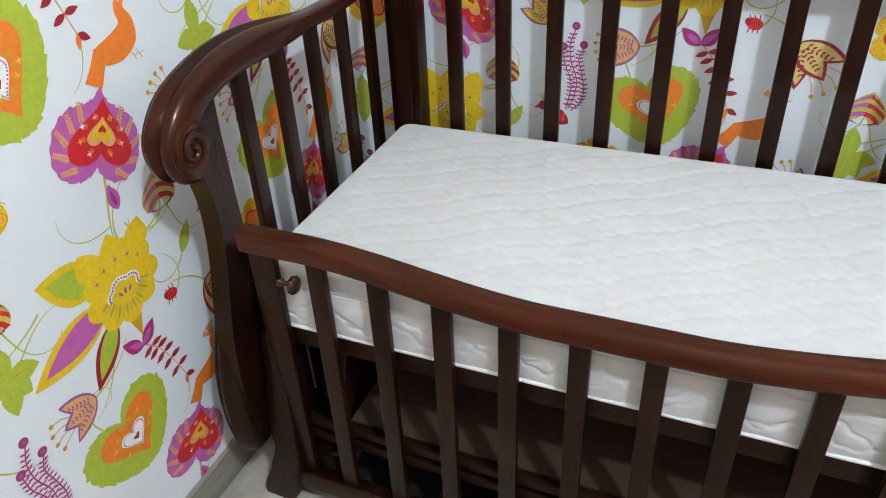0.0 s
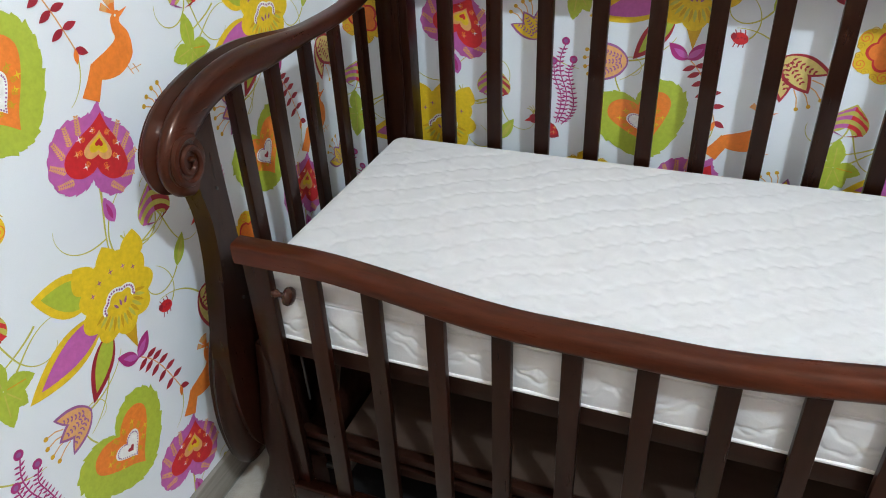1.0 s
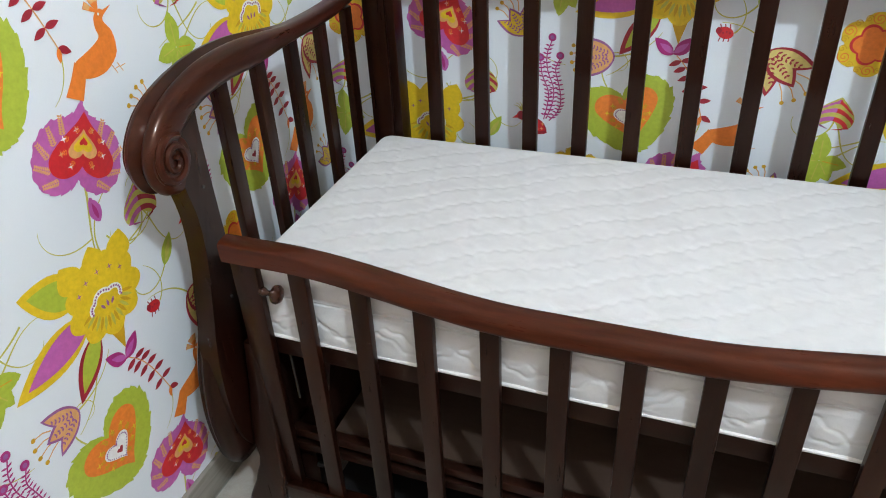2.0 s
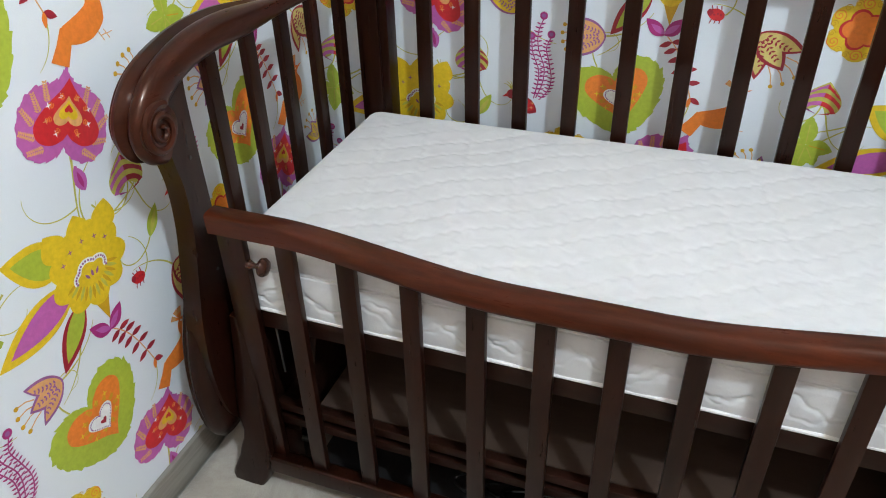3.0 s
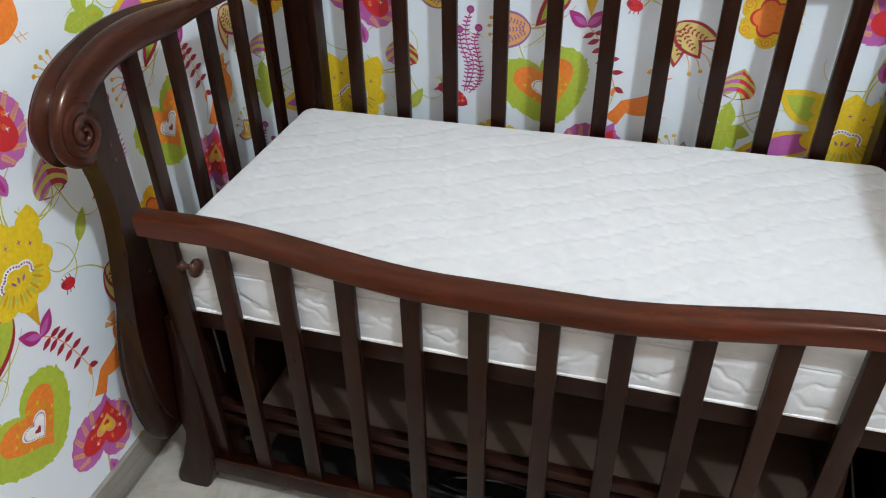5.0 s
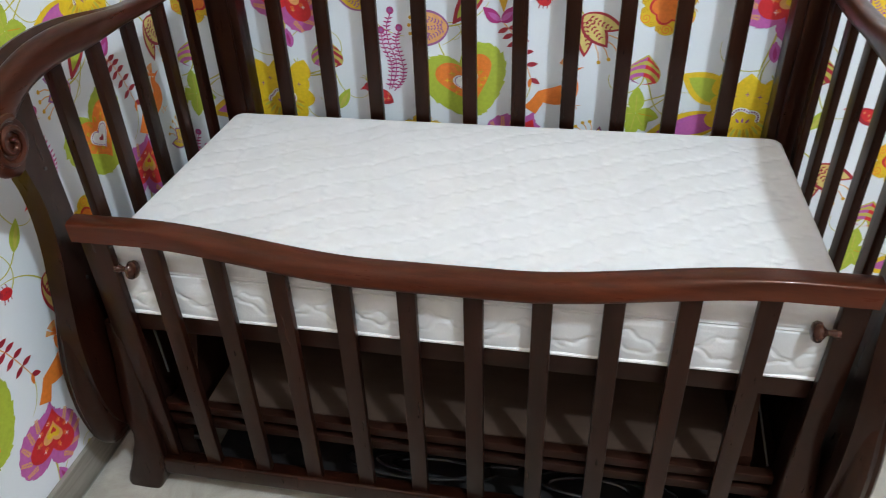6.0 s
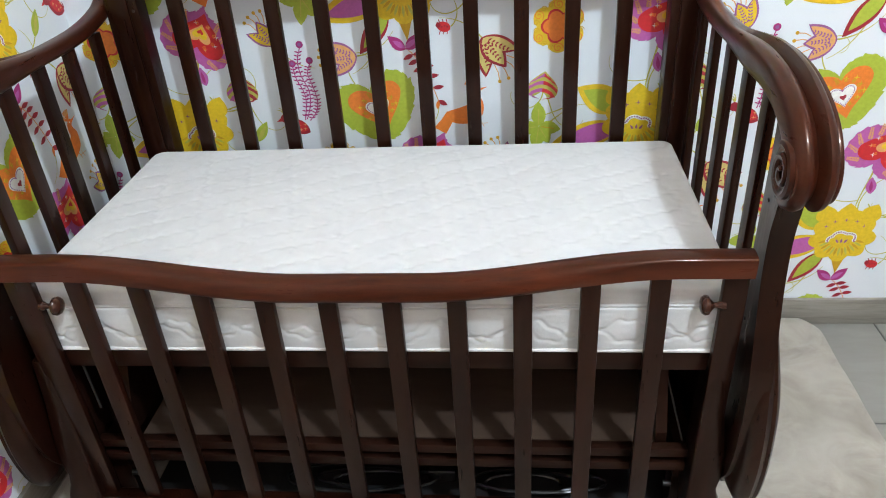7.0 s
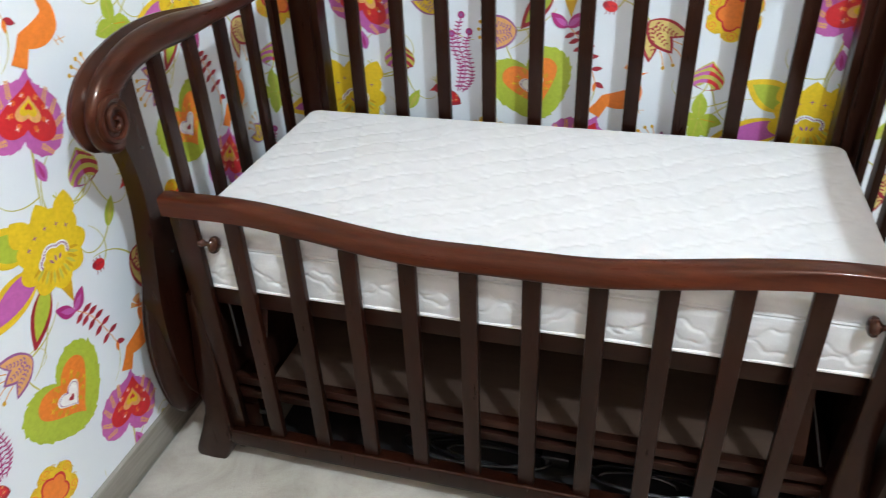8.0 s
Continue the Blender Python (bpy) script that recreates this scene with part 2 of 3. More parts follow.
def scroll_rail(s):
    """End rail that swells towards the front into a grooved, rolled scroll."""
    rings = []
    n = len(SCROLL) - 1
    for i, p in enumerate(SCROLL):
        q = SCROLL[min(i + 1, n)] - SCROLL[max(i - 1, 0)]
        q.normalize()
        ny, nz = q.y, -q.x
        grow = smoothstep(0.36, 0.16, p.x) if i < n * 0.7 else 1.0
        half = 0.019 + 0.0150 * grow
        thick = 0.016 + 0.013 * grow + (0.004 * smoothstep(n * 0.6, n * 0.8, i))
        mid = 0.646 + 0.006 * grow
        groove = 0.017 * grow
        ring = []
        for k in range(40):
            a = 2 * math.pi * k / 40
            c, w = math.cos(a), math.sin(a)
            u = half * math.copysign(abs(c) ** 0.62, c)
            v = thick * math.copysign(abs(w) ** 0.72, w)
            if w > 0:
                f = (u / half + 0.06) / 0.19
                v -= groove * math.exp(-f * f)
                f2 = (u / half - 0.72) / 0.10
                v -= groove * 0.35 * math.exp(-f2 * f2)
            ring.append((END(mid + u, s), p.x + ny * v, p.y + nz * v))
        rings.append(ring)
    return loft(rings)


def volute(s):
    """Carved spiral on the inner face of the scroll."""
    bm = bmesh.new()
    pts, rad = [], []
    for i in range(64):
        t = i / 63
        a = radians(60) + t * radians(760)
        r = 0.036 * (1 - t) ** 0.9 + 0.003
        pts.append((END(0.6165 + 0.004 * (1 - t), s), -0.050 + r * math.cos(a) * 0.9, 0.806 + r * math.sin(a)))
        rad.append(0.0075 * (1 - 0.45 * t))
    return tube(pts, rad, 8)


def profile_board(front, back, d0, d1, s, bevel=0.006):
    """A board cut to a side profile: lists of (y, z) up the front and up the back."""
    f, b = [(p.x, p.y) for p in spline([(*q, 0) for q in front], 5)], [(p.x, p.y) for p in spline([(*q, 0) for q in back], 5)]
    loop = f + b[::-1]
    bm = bmesh.new()
    v0 = [bm.verts.new((END(d0, s), y, z)) for y, z in loop]
    v1 = [bm.verts.new((END(d1, s), y, z)) for y, z in loop]
    bm.faces.new(v0)
    bm.faces.new(v1[::-1])
    n = len(loop)
    rim = []
    for i in range(n):
        j = (i + 1) % n
        bm.faces.new((v0[i], v1[i], v1[j], v0[j]))
        rim += [bm.edges.get((v0[i], v0[j])), bm.edges.get((v1[i], v1[j]))]
    bmesh.ops.bevel(bm, geom=rim, offset=bevel, segments=3, affect="EDGES", clamp_overlap=True)
    return bm


def pod(s):
    """Swelling, fluted lower front of the post."""
    rings = []
    front = spline([(-0.050, 0.150, 0), (-0.073, 0.185, 0), (-0.086, 0.27, 0), (-0.080, 0.36, 0), (-0.056, 0.45, 0), (-0.032, 0.52, 0), (-0.020, 0.563, 0)], 5)
    for p in front:
        yf, z = p.x, p.y
        t = (z - 0.150) / 0.413
        swell = (0.30 + 0.70 * smoothstep(-0.02, 0.10, t)) * (1 - 0.85 * smoothstep(0.55, 1.0, t))
        hw, depth = 0.006 + 0.023 * swell, 0.018 + 0.042 * swell
        ring = []
        for k in range(28):
            a = 2 * math.pi * k / 28
            c, w = math.cos(a), math.sin(a)
            flute = 1 - 0.10 * math.exp(-((c - 0.25) / 0.14) ** 2) if w < 0 else 1.0
            ring.append((END(0.662 + hw * math.copysign(abs(c) ** 0.75, c), s), yf + depth + depth * flute * math.copysign(abs(w) ** 0.8, w), z))
        rings.append(ring)
    return loft(rings)


def foot(s):
    """Flared foot that turns outwards to the floor."""
    rings = []
    for z, out, inn, yf, yb in ((0.44, 0.606, 0.580, -0.0185, 0.036), (0.34, 0.616, 0.576, -0.021, 0.036), (0.26, 0.628, 0.573, -0.026, 0.036), (0.20, 0.630, 0.572, -0.032, 0.036), (0.165, 0.622, 0.570, -0.036, 0.036), (0.14, 0.626, 0.569, -0.038, 0.036),
                                (0.115, 0.636, 0.569, -0.039, 0.034), (0.09, 0.643, 0.571, -0.040, 0.033), (0.07, 0.652, 0.574, -0.040, 0.032), (0.04, 0.666, 0.582, -0.040, 0.030),
                                (0.02, 0.672, 0.591, -0.040, 0.030), (0.006, 0.669, 0.600, -0.040, 0.030)):
        ring = []
        for k in range(20):
            a = 2 * math.pi * k / 20
            c, w = math.cos(a), math.sin(a)
            ring.append((END((out + inn) / 2 + (out - inn) / 2 * math.copysign(abs(c) ** 0.22, c), s), (yf + yb) / 2 + (yb - yf) / 2 * math.copysign(abs(w) ** 0.3, w), z))
        rings.append(ring)
    return loft(rings)


for s in (-1, 1):
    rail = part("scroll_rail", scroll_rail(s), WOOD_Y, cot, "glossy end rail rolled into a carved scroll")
    part("volute", volute(s), WOOD_Y, rail, "carved spiral")
    x = END(0.6195, s)
    disc = [[(x + s * h, -0.050 + r * math.cos(a), 0.806 + r * math.sin(a)) for a in (2 * math.pi * k / 24 for k in range(24))] for h, r in ((0.012, 0.039), (0.002, 0.039), (0.0, 0.036))]
    part("scroll_face", loft(disc), WOOD_Y, rail)
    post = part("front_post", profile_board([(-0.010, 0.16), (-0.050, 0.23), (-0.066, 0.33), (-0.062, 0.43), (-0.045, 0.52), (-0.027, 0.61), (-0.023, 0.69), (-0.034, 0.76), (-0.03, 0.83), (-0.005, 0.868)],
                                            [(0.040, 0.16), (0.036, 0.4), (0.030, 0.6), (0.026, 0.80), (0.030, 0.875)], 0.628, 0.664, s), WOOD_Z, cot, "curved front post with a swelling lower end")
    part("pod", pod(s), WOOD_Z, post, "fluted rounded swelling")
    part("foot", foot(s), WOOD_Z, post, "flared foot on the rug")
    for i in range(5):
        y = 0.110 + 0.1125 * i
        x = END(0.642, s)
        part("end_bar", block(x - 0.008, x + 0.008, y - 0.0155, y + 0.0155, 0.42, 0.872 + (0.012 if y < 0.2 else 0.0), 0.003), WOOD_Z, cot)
    x0, x1 = sorted((END(0.632, s), END(0.668, s)))
    part("end_bottom_rail", block(x0, x1, 0.046, 0.604, 0.385, 0.43, 0.004), WOOD_Y, cot)
    x0, x1 = sorted((BACK(0.568, s), BACK(0.642, s)))
    bp = part("back_post", block(x0, x1, 0.604, 0.650, 0.0, 1.0, 0.004), WOOD_Z, cot, "straight tall back post")
    g0, g1 = sorted((BACK(0.587, s), BACK(0.627, s)))
    part("moulding", block(g0, g1, 0.597, 0.607, 0.05, 0.985, 0.004), WOOD_Z, bp)

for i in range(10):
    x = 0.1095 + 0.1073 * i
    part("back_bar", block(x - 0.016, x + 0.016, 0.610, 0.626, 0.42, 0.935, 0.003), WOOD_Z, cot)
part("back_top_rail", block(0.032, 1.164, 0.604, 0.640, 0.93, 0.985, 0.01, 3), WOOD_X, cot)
part("back_bottom_rail", block(0.032, 1.164, 0.604, 0.640, 0.38, 0.43, 0.004), WOOD_X, cot)

for s in (-1, 1):
    for y, z in ((0.005, 0.735), (0.008, 0.520)):
        part("screw", tube([(END(0.6285, s), y, z), (END(0.6262, s), y, z)], 0.003, 12), STEEL, cot, "small steel screw")
    part("screw", tube([(BACK(0.578, s), 0.6045, 0.905), (BACK(0.578, s), 0.6015, 0.905)], 0.0032, 12), STEEL, cot, "small steel screw")
part("guide_rod", tube([(0.047, 0.016, 0.300), (0.045, 0.016, 0.419)], 0.0026), STEEL, cot, "thin grey steel rod")
part("guide_rod", tube([(1.148, 0.032, 0.220), (1.120, 0.098, 0.330)], 0.0024), STEEL, cot, "thin grey steel rod")

# bed base and rocking frame
part("mattress_rail", block(0.012, 1.198, 0.004, 0.024, 0.413, 0.4505, 0.003), WOOD_DULL, cot, "dark rail under the mattress")
part("mattress_board", block(0.010, 1.200, 0.026, 0.600, 0.436, 0.4505, 0.002), WOOD_DULL, cot)
part("shelf_board", block(0.100, 1.112, 0.034, 0.590, 0.200, 0.214, 0.002), WOOD_BOARD, cot, "brown board under the bed")
part("bottom_board", block(0.062, 1.178, 0.000, 0.600, 0.013, 0.024, 0.002), BLACK_BOARD, cot, "black board near the floor")
for z in (0.201, 0.166):
    part("frame_rail", block(0.020, 1.190, 0.006, 0.026, z, z + 0.021, 0.004), WOOD_DULL, cot)
for s in (-1, 1):
    bm = bmesh.new()
    x0, x1 = MIRROR(0.505, s), MIRROR(0.525, s)
    loop = [(0.03, 0.216), (0.03, 0.24), (0.10, 0.417), (0.46, 0.417), (0.53, 0.24), (0.53, 0.216)]
    a = [bm.verts.new((x0, y, z)) for y, z in loop]
    b = [bm.verts.new((x1, y, z)) for y, z in loop]
    bm.faces.new(a)
    bm.faces.new(b[::-1])
    for i in range(6):
        j = (i + 1) % 6
        bm.faces.new((a[i], b[i], b[j], a[j]))
    part("rocker_bracket", bm, WOOD_DULL, cot, "black tapered bracket of the rocking frame", smooth=False)
    bm = bmesh.new()
    x0, x1 = MIRROR(0.586, s), MIRROR(0.600, s)
    loop = [(0.001, 0.012), (0.001, 0.33), (0.050, 0.419), (0.600, 0.419), (0.600, 0.012)]
    a = [bm.verts.new((x0, y, z)) for y, z in loop]
    b = [bm.verts.new((x1, y, z)) for y, z in loop]
    bm.faces.new(a)
    bm.faces.new(b[::-1])
    for i in range(5):
        j = (i + 1) % 5
        bm.faces.new((a[i], b[i], b[j], a[j]))
    part("end_panel", bm, WOOD_DULL, cot, "dark lower end panel", smooth=False)
    x0, x1 = sorted((MIRROR(0.545, s), MIRROR(0.584, s)))
    part("base_beam", block(x0, x1, 0.028, 0.600, 0.125, 0.199, 0.004), WOOD_DULL, cot)
    part("base_leg", block(x0, x1, 0.030, 0.075, 0.0, 0.125, 0.004), WOOD_DULL, cot)
    part("bolt", tube([(MIRROR(0.530, s), 0.030, 0.105), (MIRROR(0.545, s), 0.030, 0.105)], 0.006), STEEL, cot, "dull metal bolt")

# ---- mattress ----
mattress = tagged(new("mattress"), "white quilted baby mattress with piped edges", "mattress")
MC = 0.590
MX, MY, MZ0, MZ1 = 0.605, 0.298, 0.4525, 0.5825


def quilt(x, y):
    """Depth of the stitched lines: wavy rows slanting across the length, faint ones crossing them."""
    u, v = x * 0.87 + y * 0.49, y * 0.87 - x * 0.49
    d1 = ((v + 0.0035 * math.sin(2 * math.pi * u / 0.026) + 0.006 * math.sin(2 * math.pi * u / 0.21)) / 0.058) % 1.0
    d2 = ((u - 0.25 * v + 0.004 * math.sin(2 * math.pi * v / 0.03)) / 0.094) % 1.0
    d1, d2 = min(d1, 1 - d1) * 0.058, min(d2, 1 - d2) * 0.094
    return -0.0014 * math.exp(-(d1 / 0.0055) ** 2) - 0.0010 * math.exp(-(d2 / 0.006) ** 2) + 0.0012 * noise.noise((x * 24, y * 24, 7))


def mattress_body():
    nx, ny, r, e = 340, 170, 0.028, 0.012
    bm = bmesh.new()
    grid = []
    for j in range(ny + 1):
        row = []
        for i in range(nx + 1):
            x, y = (2 * i / nx - 1) * MX, (2 * j / ny - 1) * MY
            d = min(MX - abs(x), MY - abs(y))
            qx, qy = abs(x) - (MX - r), abs(y) - (MY - r)
            if qx > 0 and qy > 0:
                k = max(qx, qy) / math.hypot(qx, qy)
                x, y = math.copysign(MX - r + qx * k, x), math.copysign(MY - r + qy * k, y)
            drop = e - math.sqrt(max(0.0, e * e - max(0.0, e - d) ** 2)) if d < e else 0.0
            puff = 0.006 * noise.noise((x * 5, y * 5, 0.3)) * smoothstep(0, 0.1, d)
            fade = smoothstep(0.0, 0.03, d)
            z = MZ1 - drop + quilt(x, y) * fade + puff - 0.004
            row.append(bm.verts.new((x + MC, y + 0.300, z)))
        grid.append(row)
    for j in range(ny):
        for i in range(nx):
            bm.faces.new((grid[j][i], grid[j][i + 1], grid[j + 1][i + 1], grid[j + 1][i]))
    loop = grid[0][:-1] + [grid[j][nx] for j in range(ny)] + grid[ny][:0:-1] + [grid[j][0] for j in range(ny, 0, -1)]
    upper = loop
    n = len(loop)
    levels = 56
    for k in range(1, levels + 1):
        t = k / levels
        z = (MZ1 - e - 0.004) * (1 - t) + (MZ0 + 0.003) * t
        low = []
        for i, v in enumerate(loop):
            x, y = v.co.x - MC, v.co.y - 0.300
            l = math.hypot(x / MX, y / MY)
            s_ = i * 0.00348
            if k == levels:
                o = -0.002
            else:
                o = 0.003 * math.sin(math.pi * t)
                seam = math.exp(-((z - 0.552) / 0.0016) ** 2) + math.exp(-((z - 0.5455) / 0.0016) ** 2)
                k1, k2, k3 = 2 * math.pi / 0.031, 2 * math.pi / 0.150, 2 * math.pi / 0.118
                a = (z - 0.502 - 0.0035 * math.sin(s_ * k1) + 0.019 * math.sin(s_ * k2)) / math.hypot(1, 0.0035 * k1 * math.cos(s_ * k1) - 0.019 * k2 * math.cos(s_ * k2))
                b = (z - 0.492 + 0.0035 * math.sin(s_ * k1) - 0.016 * math.sin(s_ * k3 + 1.0)) / math.hypot(1, 0.0035 * k1 * math.cos(s_ * k1) - 0.016 * k3 * math.cos(s_ * k3 + 1.0))
                o -= 0.0030 * seam + 0.0022 * math.exp(-(a / 0.0030) ** 2) + 0.0018 * math.exp(-(b / 0.0030) ** 2)
                o += 0.0018 * noise.noise((s_ * 22, z * 40, 2.0)) * (1 if t > 0.3 else 0.3)
            ox = (o - 0.012 * t) * (1 if abs(x) > MX - 0.029 and abs(y) < MY - 0.001 else 0) * (1 if x > 0 else -1)
            oy = o * (1 if abs(y) > MY - 0.029 and abs(x) < MX - 0.001 else 0) * (1 if y > 0 else -1)
            low.append(bm.verts.new((v.co.x + ox if k == 1 else loop[i].co.x + ox, v.co.y + oy, z)))
        for i in range(n):
            j = (i + 1) % n
            bm.faces.new((upper[i], upper[j], low[j], low[i]))
        upper = low
    bm.faces.new(upper)
    return bm


def outline(off, z, n=12):
    """Rounded rectangle round the mattress."""
    pts = []
    r = 0.028
    for cx, cy, a0 in ((1, 1, 0), (-1, 1, 90), (-1, -1, 180), (1, -1, 270)):
        for k in range(n + 1):
            a = radians(a0 + 90 * k / n)
            pts.append((MC + cx * (MX - r) + (r + off) * math.cos(a), 0.300 + cy * (MY - r) + (r + off) * math.sin(a), z))
    return pts + [pts[0]]


part("cover", mattress_body(), FABRIC, mattress)
part("piping", tube(outline(-0.003, MZ0 + 0.0045), 0.0052, 8), PIPING, mattress, "white piping along the bottom edge")

# ---- rug ----


def rug_mesh():
    nx, ny = 150, 150
    x0, x1, y0, y1 = -0.172, 1.646, -1.45, 0.668
    bm = bmesh.new()
    top = []
    for j in range(ny + 1):
        row = []
        for i in range(nx + 1):
            u, v = i / nx, j / ny
            x, y = x0 + (x1 - x0) * u, y0 + (y1 - y0) * v
            e = min(x - x0, x1 - x, y - y0, y1 - y)
            if x > x1 - 0.05:
                x += 0.010 * noise.noise((0, y * 6, 5)) * (1 - (x1 - x) / 0.05)
            qx, qy = x - (x1 - 0.03), y - (y1 - 0.03)
            if qx > 0 and qy > 0:
                k = max(qx, qy) / math.hypot(qx, qy)
                x, y = x1 - 0.03 + qx * k, y1 - 0.03 + qy * k
            under = smoothstep(0.02, 0.10, x - 1.30)
            z = 0.009 - 0.006 * (1 - smoothstep(0, 0.015, e)) + (0.005 * noise.noise((x * 9, y * 9, 1)) + 0.004 * noise.noise((x * 26, y * 26, 4)) - 0.006 * math.exp(-(noise.noise((x * 5 + 3, y * 5, 9)) / 0.05) ** 2)) * (0.25 + 0.75 * under) * smoothstep(0, 0.02, e)
            z += 0.022 * smoothstep(y1 - 0.05, y1, y) * under * (1 - smoothstep(x1 - 0.06, x1, x))
            row.append(bm.verts.new((x, y, z)))
        top.append(row)
    for j in range(ny):
        for i in range(nx):
            bm.faces.new((top[j][i], top[j][i + 1], top[j + 1][i + 1], top[j + 1][i]))
    edge = [e for e in bm.edges if e.is_boundary]
    ext = bmesh.ops.extrude_edge_only(bm, edges=edge)
    for g in ext["geom"]:
        if isinstance(g, bmesh.types.BMVert):
            g.co.z = 0.0008
    return bm


tagged(part("rug", rug_mesh(), FLEECE), "thin cream fleece rug spread on the tiles under the cot", "rug")

# ---- cables under the cot ----
def cable(name, cx, cy, turns, size, seed, label):
    rnd = random.Random(seed)
    pts = []
    n = int(turns * 22)
    for i in range(n):
        a = 2 * math.pi * i / 22
        r = size * (0.75 + 0.25 * math.sin(a * 0.37 + seed))
        pts.append((cx + r * 1.9 * math.cos(a) + 0.03 * math.sin(a * 0.21), cy + r * 0.45 * math.sin(a), 0.0300 + 0.010 * i / n + 0.003 * (1 + math.sin(a * 1.7 + seed))))
    return tagged(part(name, tube(pts, 0.0042, 8), BLACK), label, "cable")


cable("power_cable", 0.52, 0.085, 3.3, 0.085, 2, "coiled glossy black power cable lying on the board under the cot")
cable("power_cable", 0.86, 0.085, 2.4, 0.075, 5, "coiled glossy black power cable lying on the board under the cot")
tagged(part("power_adapter", block(0.655, 0.715, 0.090, 0.130, 0.0242, 0.056, 0.006, 3), BLACK), "black plastic power adapter lying beside coiled cables", "adapter")

# ---- printed wallpaper: flat ink shapes on the two papered walls ----
INKS = [("pink", 188, 96, 168), ("red", 205, 42, 48), ("orange", 232, 128, 48), ("yellow", 226, 192, 38), ("lime", 170, 186, 62), ("magenta", 168, 44, 118),
        ("crimson", 158, 34, 52), ("tan", 222, 166, 104), ("olive", 190, 186, 84), ("white", 238, 238, 236), ("deep_yellow", 206, 160, 30), ("plum", 150, 92, 150), ("straw", 214, 196, 118)]
PINK, RED, ORANGE, YELLOW, LIME, MAGENTA, CRIMSON, TAN, OLIVE, WHITE, GOLD, PLUM, STRAW = range(13)
INK = [plain("ink_" + n, lin(r, g, b), 0.5, 0, 120.0, 0.10, 0.08, 0.0003) for n, r, g, b in INKS]
UP = 0.0003


class Print:
    """Collects flat polygons (points, ink, layer) in the plane of a wallpaper repeat."""

    def __init__(self):
        self.polys = []

    def fill(self, pts, ink, layer=0, at=(0, 0), turn=0.0, size=1.0):
        c, s = math.cos(radians(turn)) * size, math.sin(radians(turn)) * size
        self.polys.append(([(at[0] + c * x - s * y, at[1] + s * x + c * y) for x, y in pts], ink, layer))

    def line(self, pts, width, ink, layer=0, taper=False):
        n = len(pts)
        left, right = [], []
        for i, (x, y) in enumerate(pts):
            ax, ay = pts[max(i - 1, 0)]
            bx, by = pts[min(i + 1, n - 1)]
            l = math.hypot(bx - ax, by - ay) or 1
            w = width / 2 * (1 - 0.75 * i / n if taper else 1)
            nx, ny = -(by - ay) / l * w, (bx - ax) / l * w
            left.append((x + nx, y + ny))
            right.append((x - nx, y - ny))
        for i in range(n - 1):
            self.polys.append(([left[i], right[i], right[i + 1], left[i + 1]], ink, layer))


def heart(w, h, n=44, point=1.0):
    pts = []
    for i in range(n):
        t = 2 * math.pi * i / n
        x = math.copysign(abs(math.sin(t)) ** 1.9, math.sin(t))
        y = (13 * math.cos(t) - 5 * math.cos(2 * t) - 2 * math.cos(3 * t) - math.cos(4 * t) + 2.5) / 14.5
        pts.append((x * w / 2, y * h / 2 * point))
    return pts


def feathered(pts, depth, count, phase=0.0):
    """Outline with slanting, torn-looking teeth."""
    dense = []
    n = len(pts)
    for i in range(n):
        (ax, ay), (bx, by) = pts[i], pts[(i + 1) % n]
        for k in range(4):
            dense.append((ax + (bx - ax) * k / 4, ay + (by - ay) * k / 4))
    out = []
    m = len(dense)
    for i, (x, y) in enumerate(dense):
        f = (i / m * count + phase) % 1.0
        g = 1 + depth * (f - 0.4) * (0.55 + 0.45 * math.sin(i * 0.37))
        out.append((x * g, y * g))
    return out


def leaf(length, width, n=12, tip=0.0):
    up = [(length * i / n, width / 2 * math.sin(math.pi * (i / n) ** 0.85) ** 0.9 + tip * (i / n) ** 2) for i in range(n + 1)]
    down = [(length * i / n, -width / 2 * math.sin(math.pi * (i / n) ** 0.85) ** 0.9 + tip * (i / n) ** 2) for i in range(n - 1, 0, -1)]
    return up + down


def blob(r, lobes, depth, n=72, stretch=1.0):
    return [((r * (1 + depth * abs(math.sin(lobes * math.pi * i / n)))) * math.cos(2 * math.pi * i / n),
             stretch * (r * (1 + depth * abs(math.sin(lobes * math.pi * i / n)))) * math.sin(2 * math.pi * i / n)) for i in range(n)]


def ring_line(p, pts, width, ink, layer, at=(0, 0), turn=0.0):
    c, s = math.cos(radians(turn)), math.sin(radians(turn))
    q = [(at[0] + c * x - s * y, at[1] + s * x + c * y) for x, y in pts]
    p.line(q + [q[0], q[1]], width, ink, layer)


def curl(p, start, heading, length, bend, width=0.0022, ink=OLIVE, n=40, layer=0):
    """A tendril: heading and bend in degrees; bend grows along it."""
    x, y = start
    pts, a = [], heading
    for i in range(n):
        pts.append((x, y))
        x += math.cos(radians(a)) * length / n
        y += math.sin(radians(a)) * length / n
        a += bend[0] / n + (bend[1] - bend[0]) / n * (i / n)
    p.line(pts, width * 1.7, ink, layer, taper=True)
    return pts


def fern(p, at, turn, length, ink, layer, pairs=6, size=0.008):
    for i in range(pairs):
        t = (i + 0.5) / pairs
        x, y = at[0] + math.cos(radians(turn)) * length * t, at[1] + math.sin(radians(turn)) * length * t
        for side in (-1, 1):
            p.fill(leaf(size * (1.1 - 0.4 * t), size * 0.42), ink, layer, (x, y), turn + side * 55)


def star(p, at, r, ink, layer):
    p.fill([(r * (1 if i % 2 == 0 else 0.28) * math.cos(math.pi * i / 4), r * (1 if i % 2 == 0 else 0.28) * math.sin(math.pi * i / 4)) for i in range(8)], ink, layer, at)


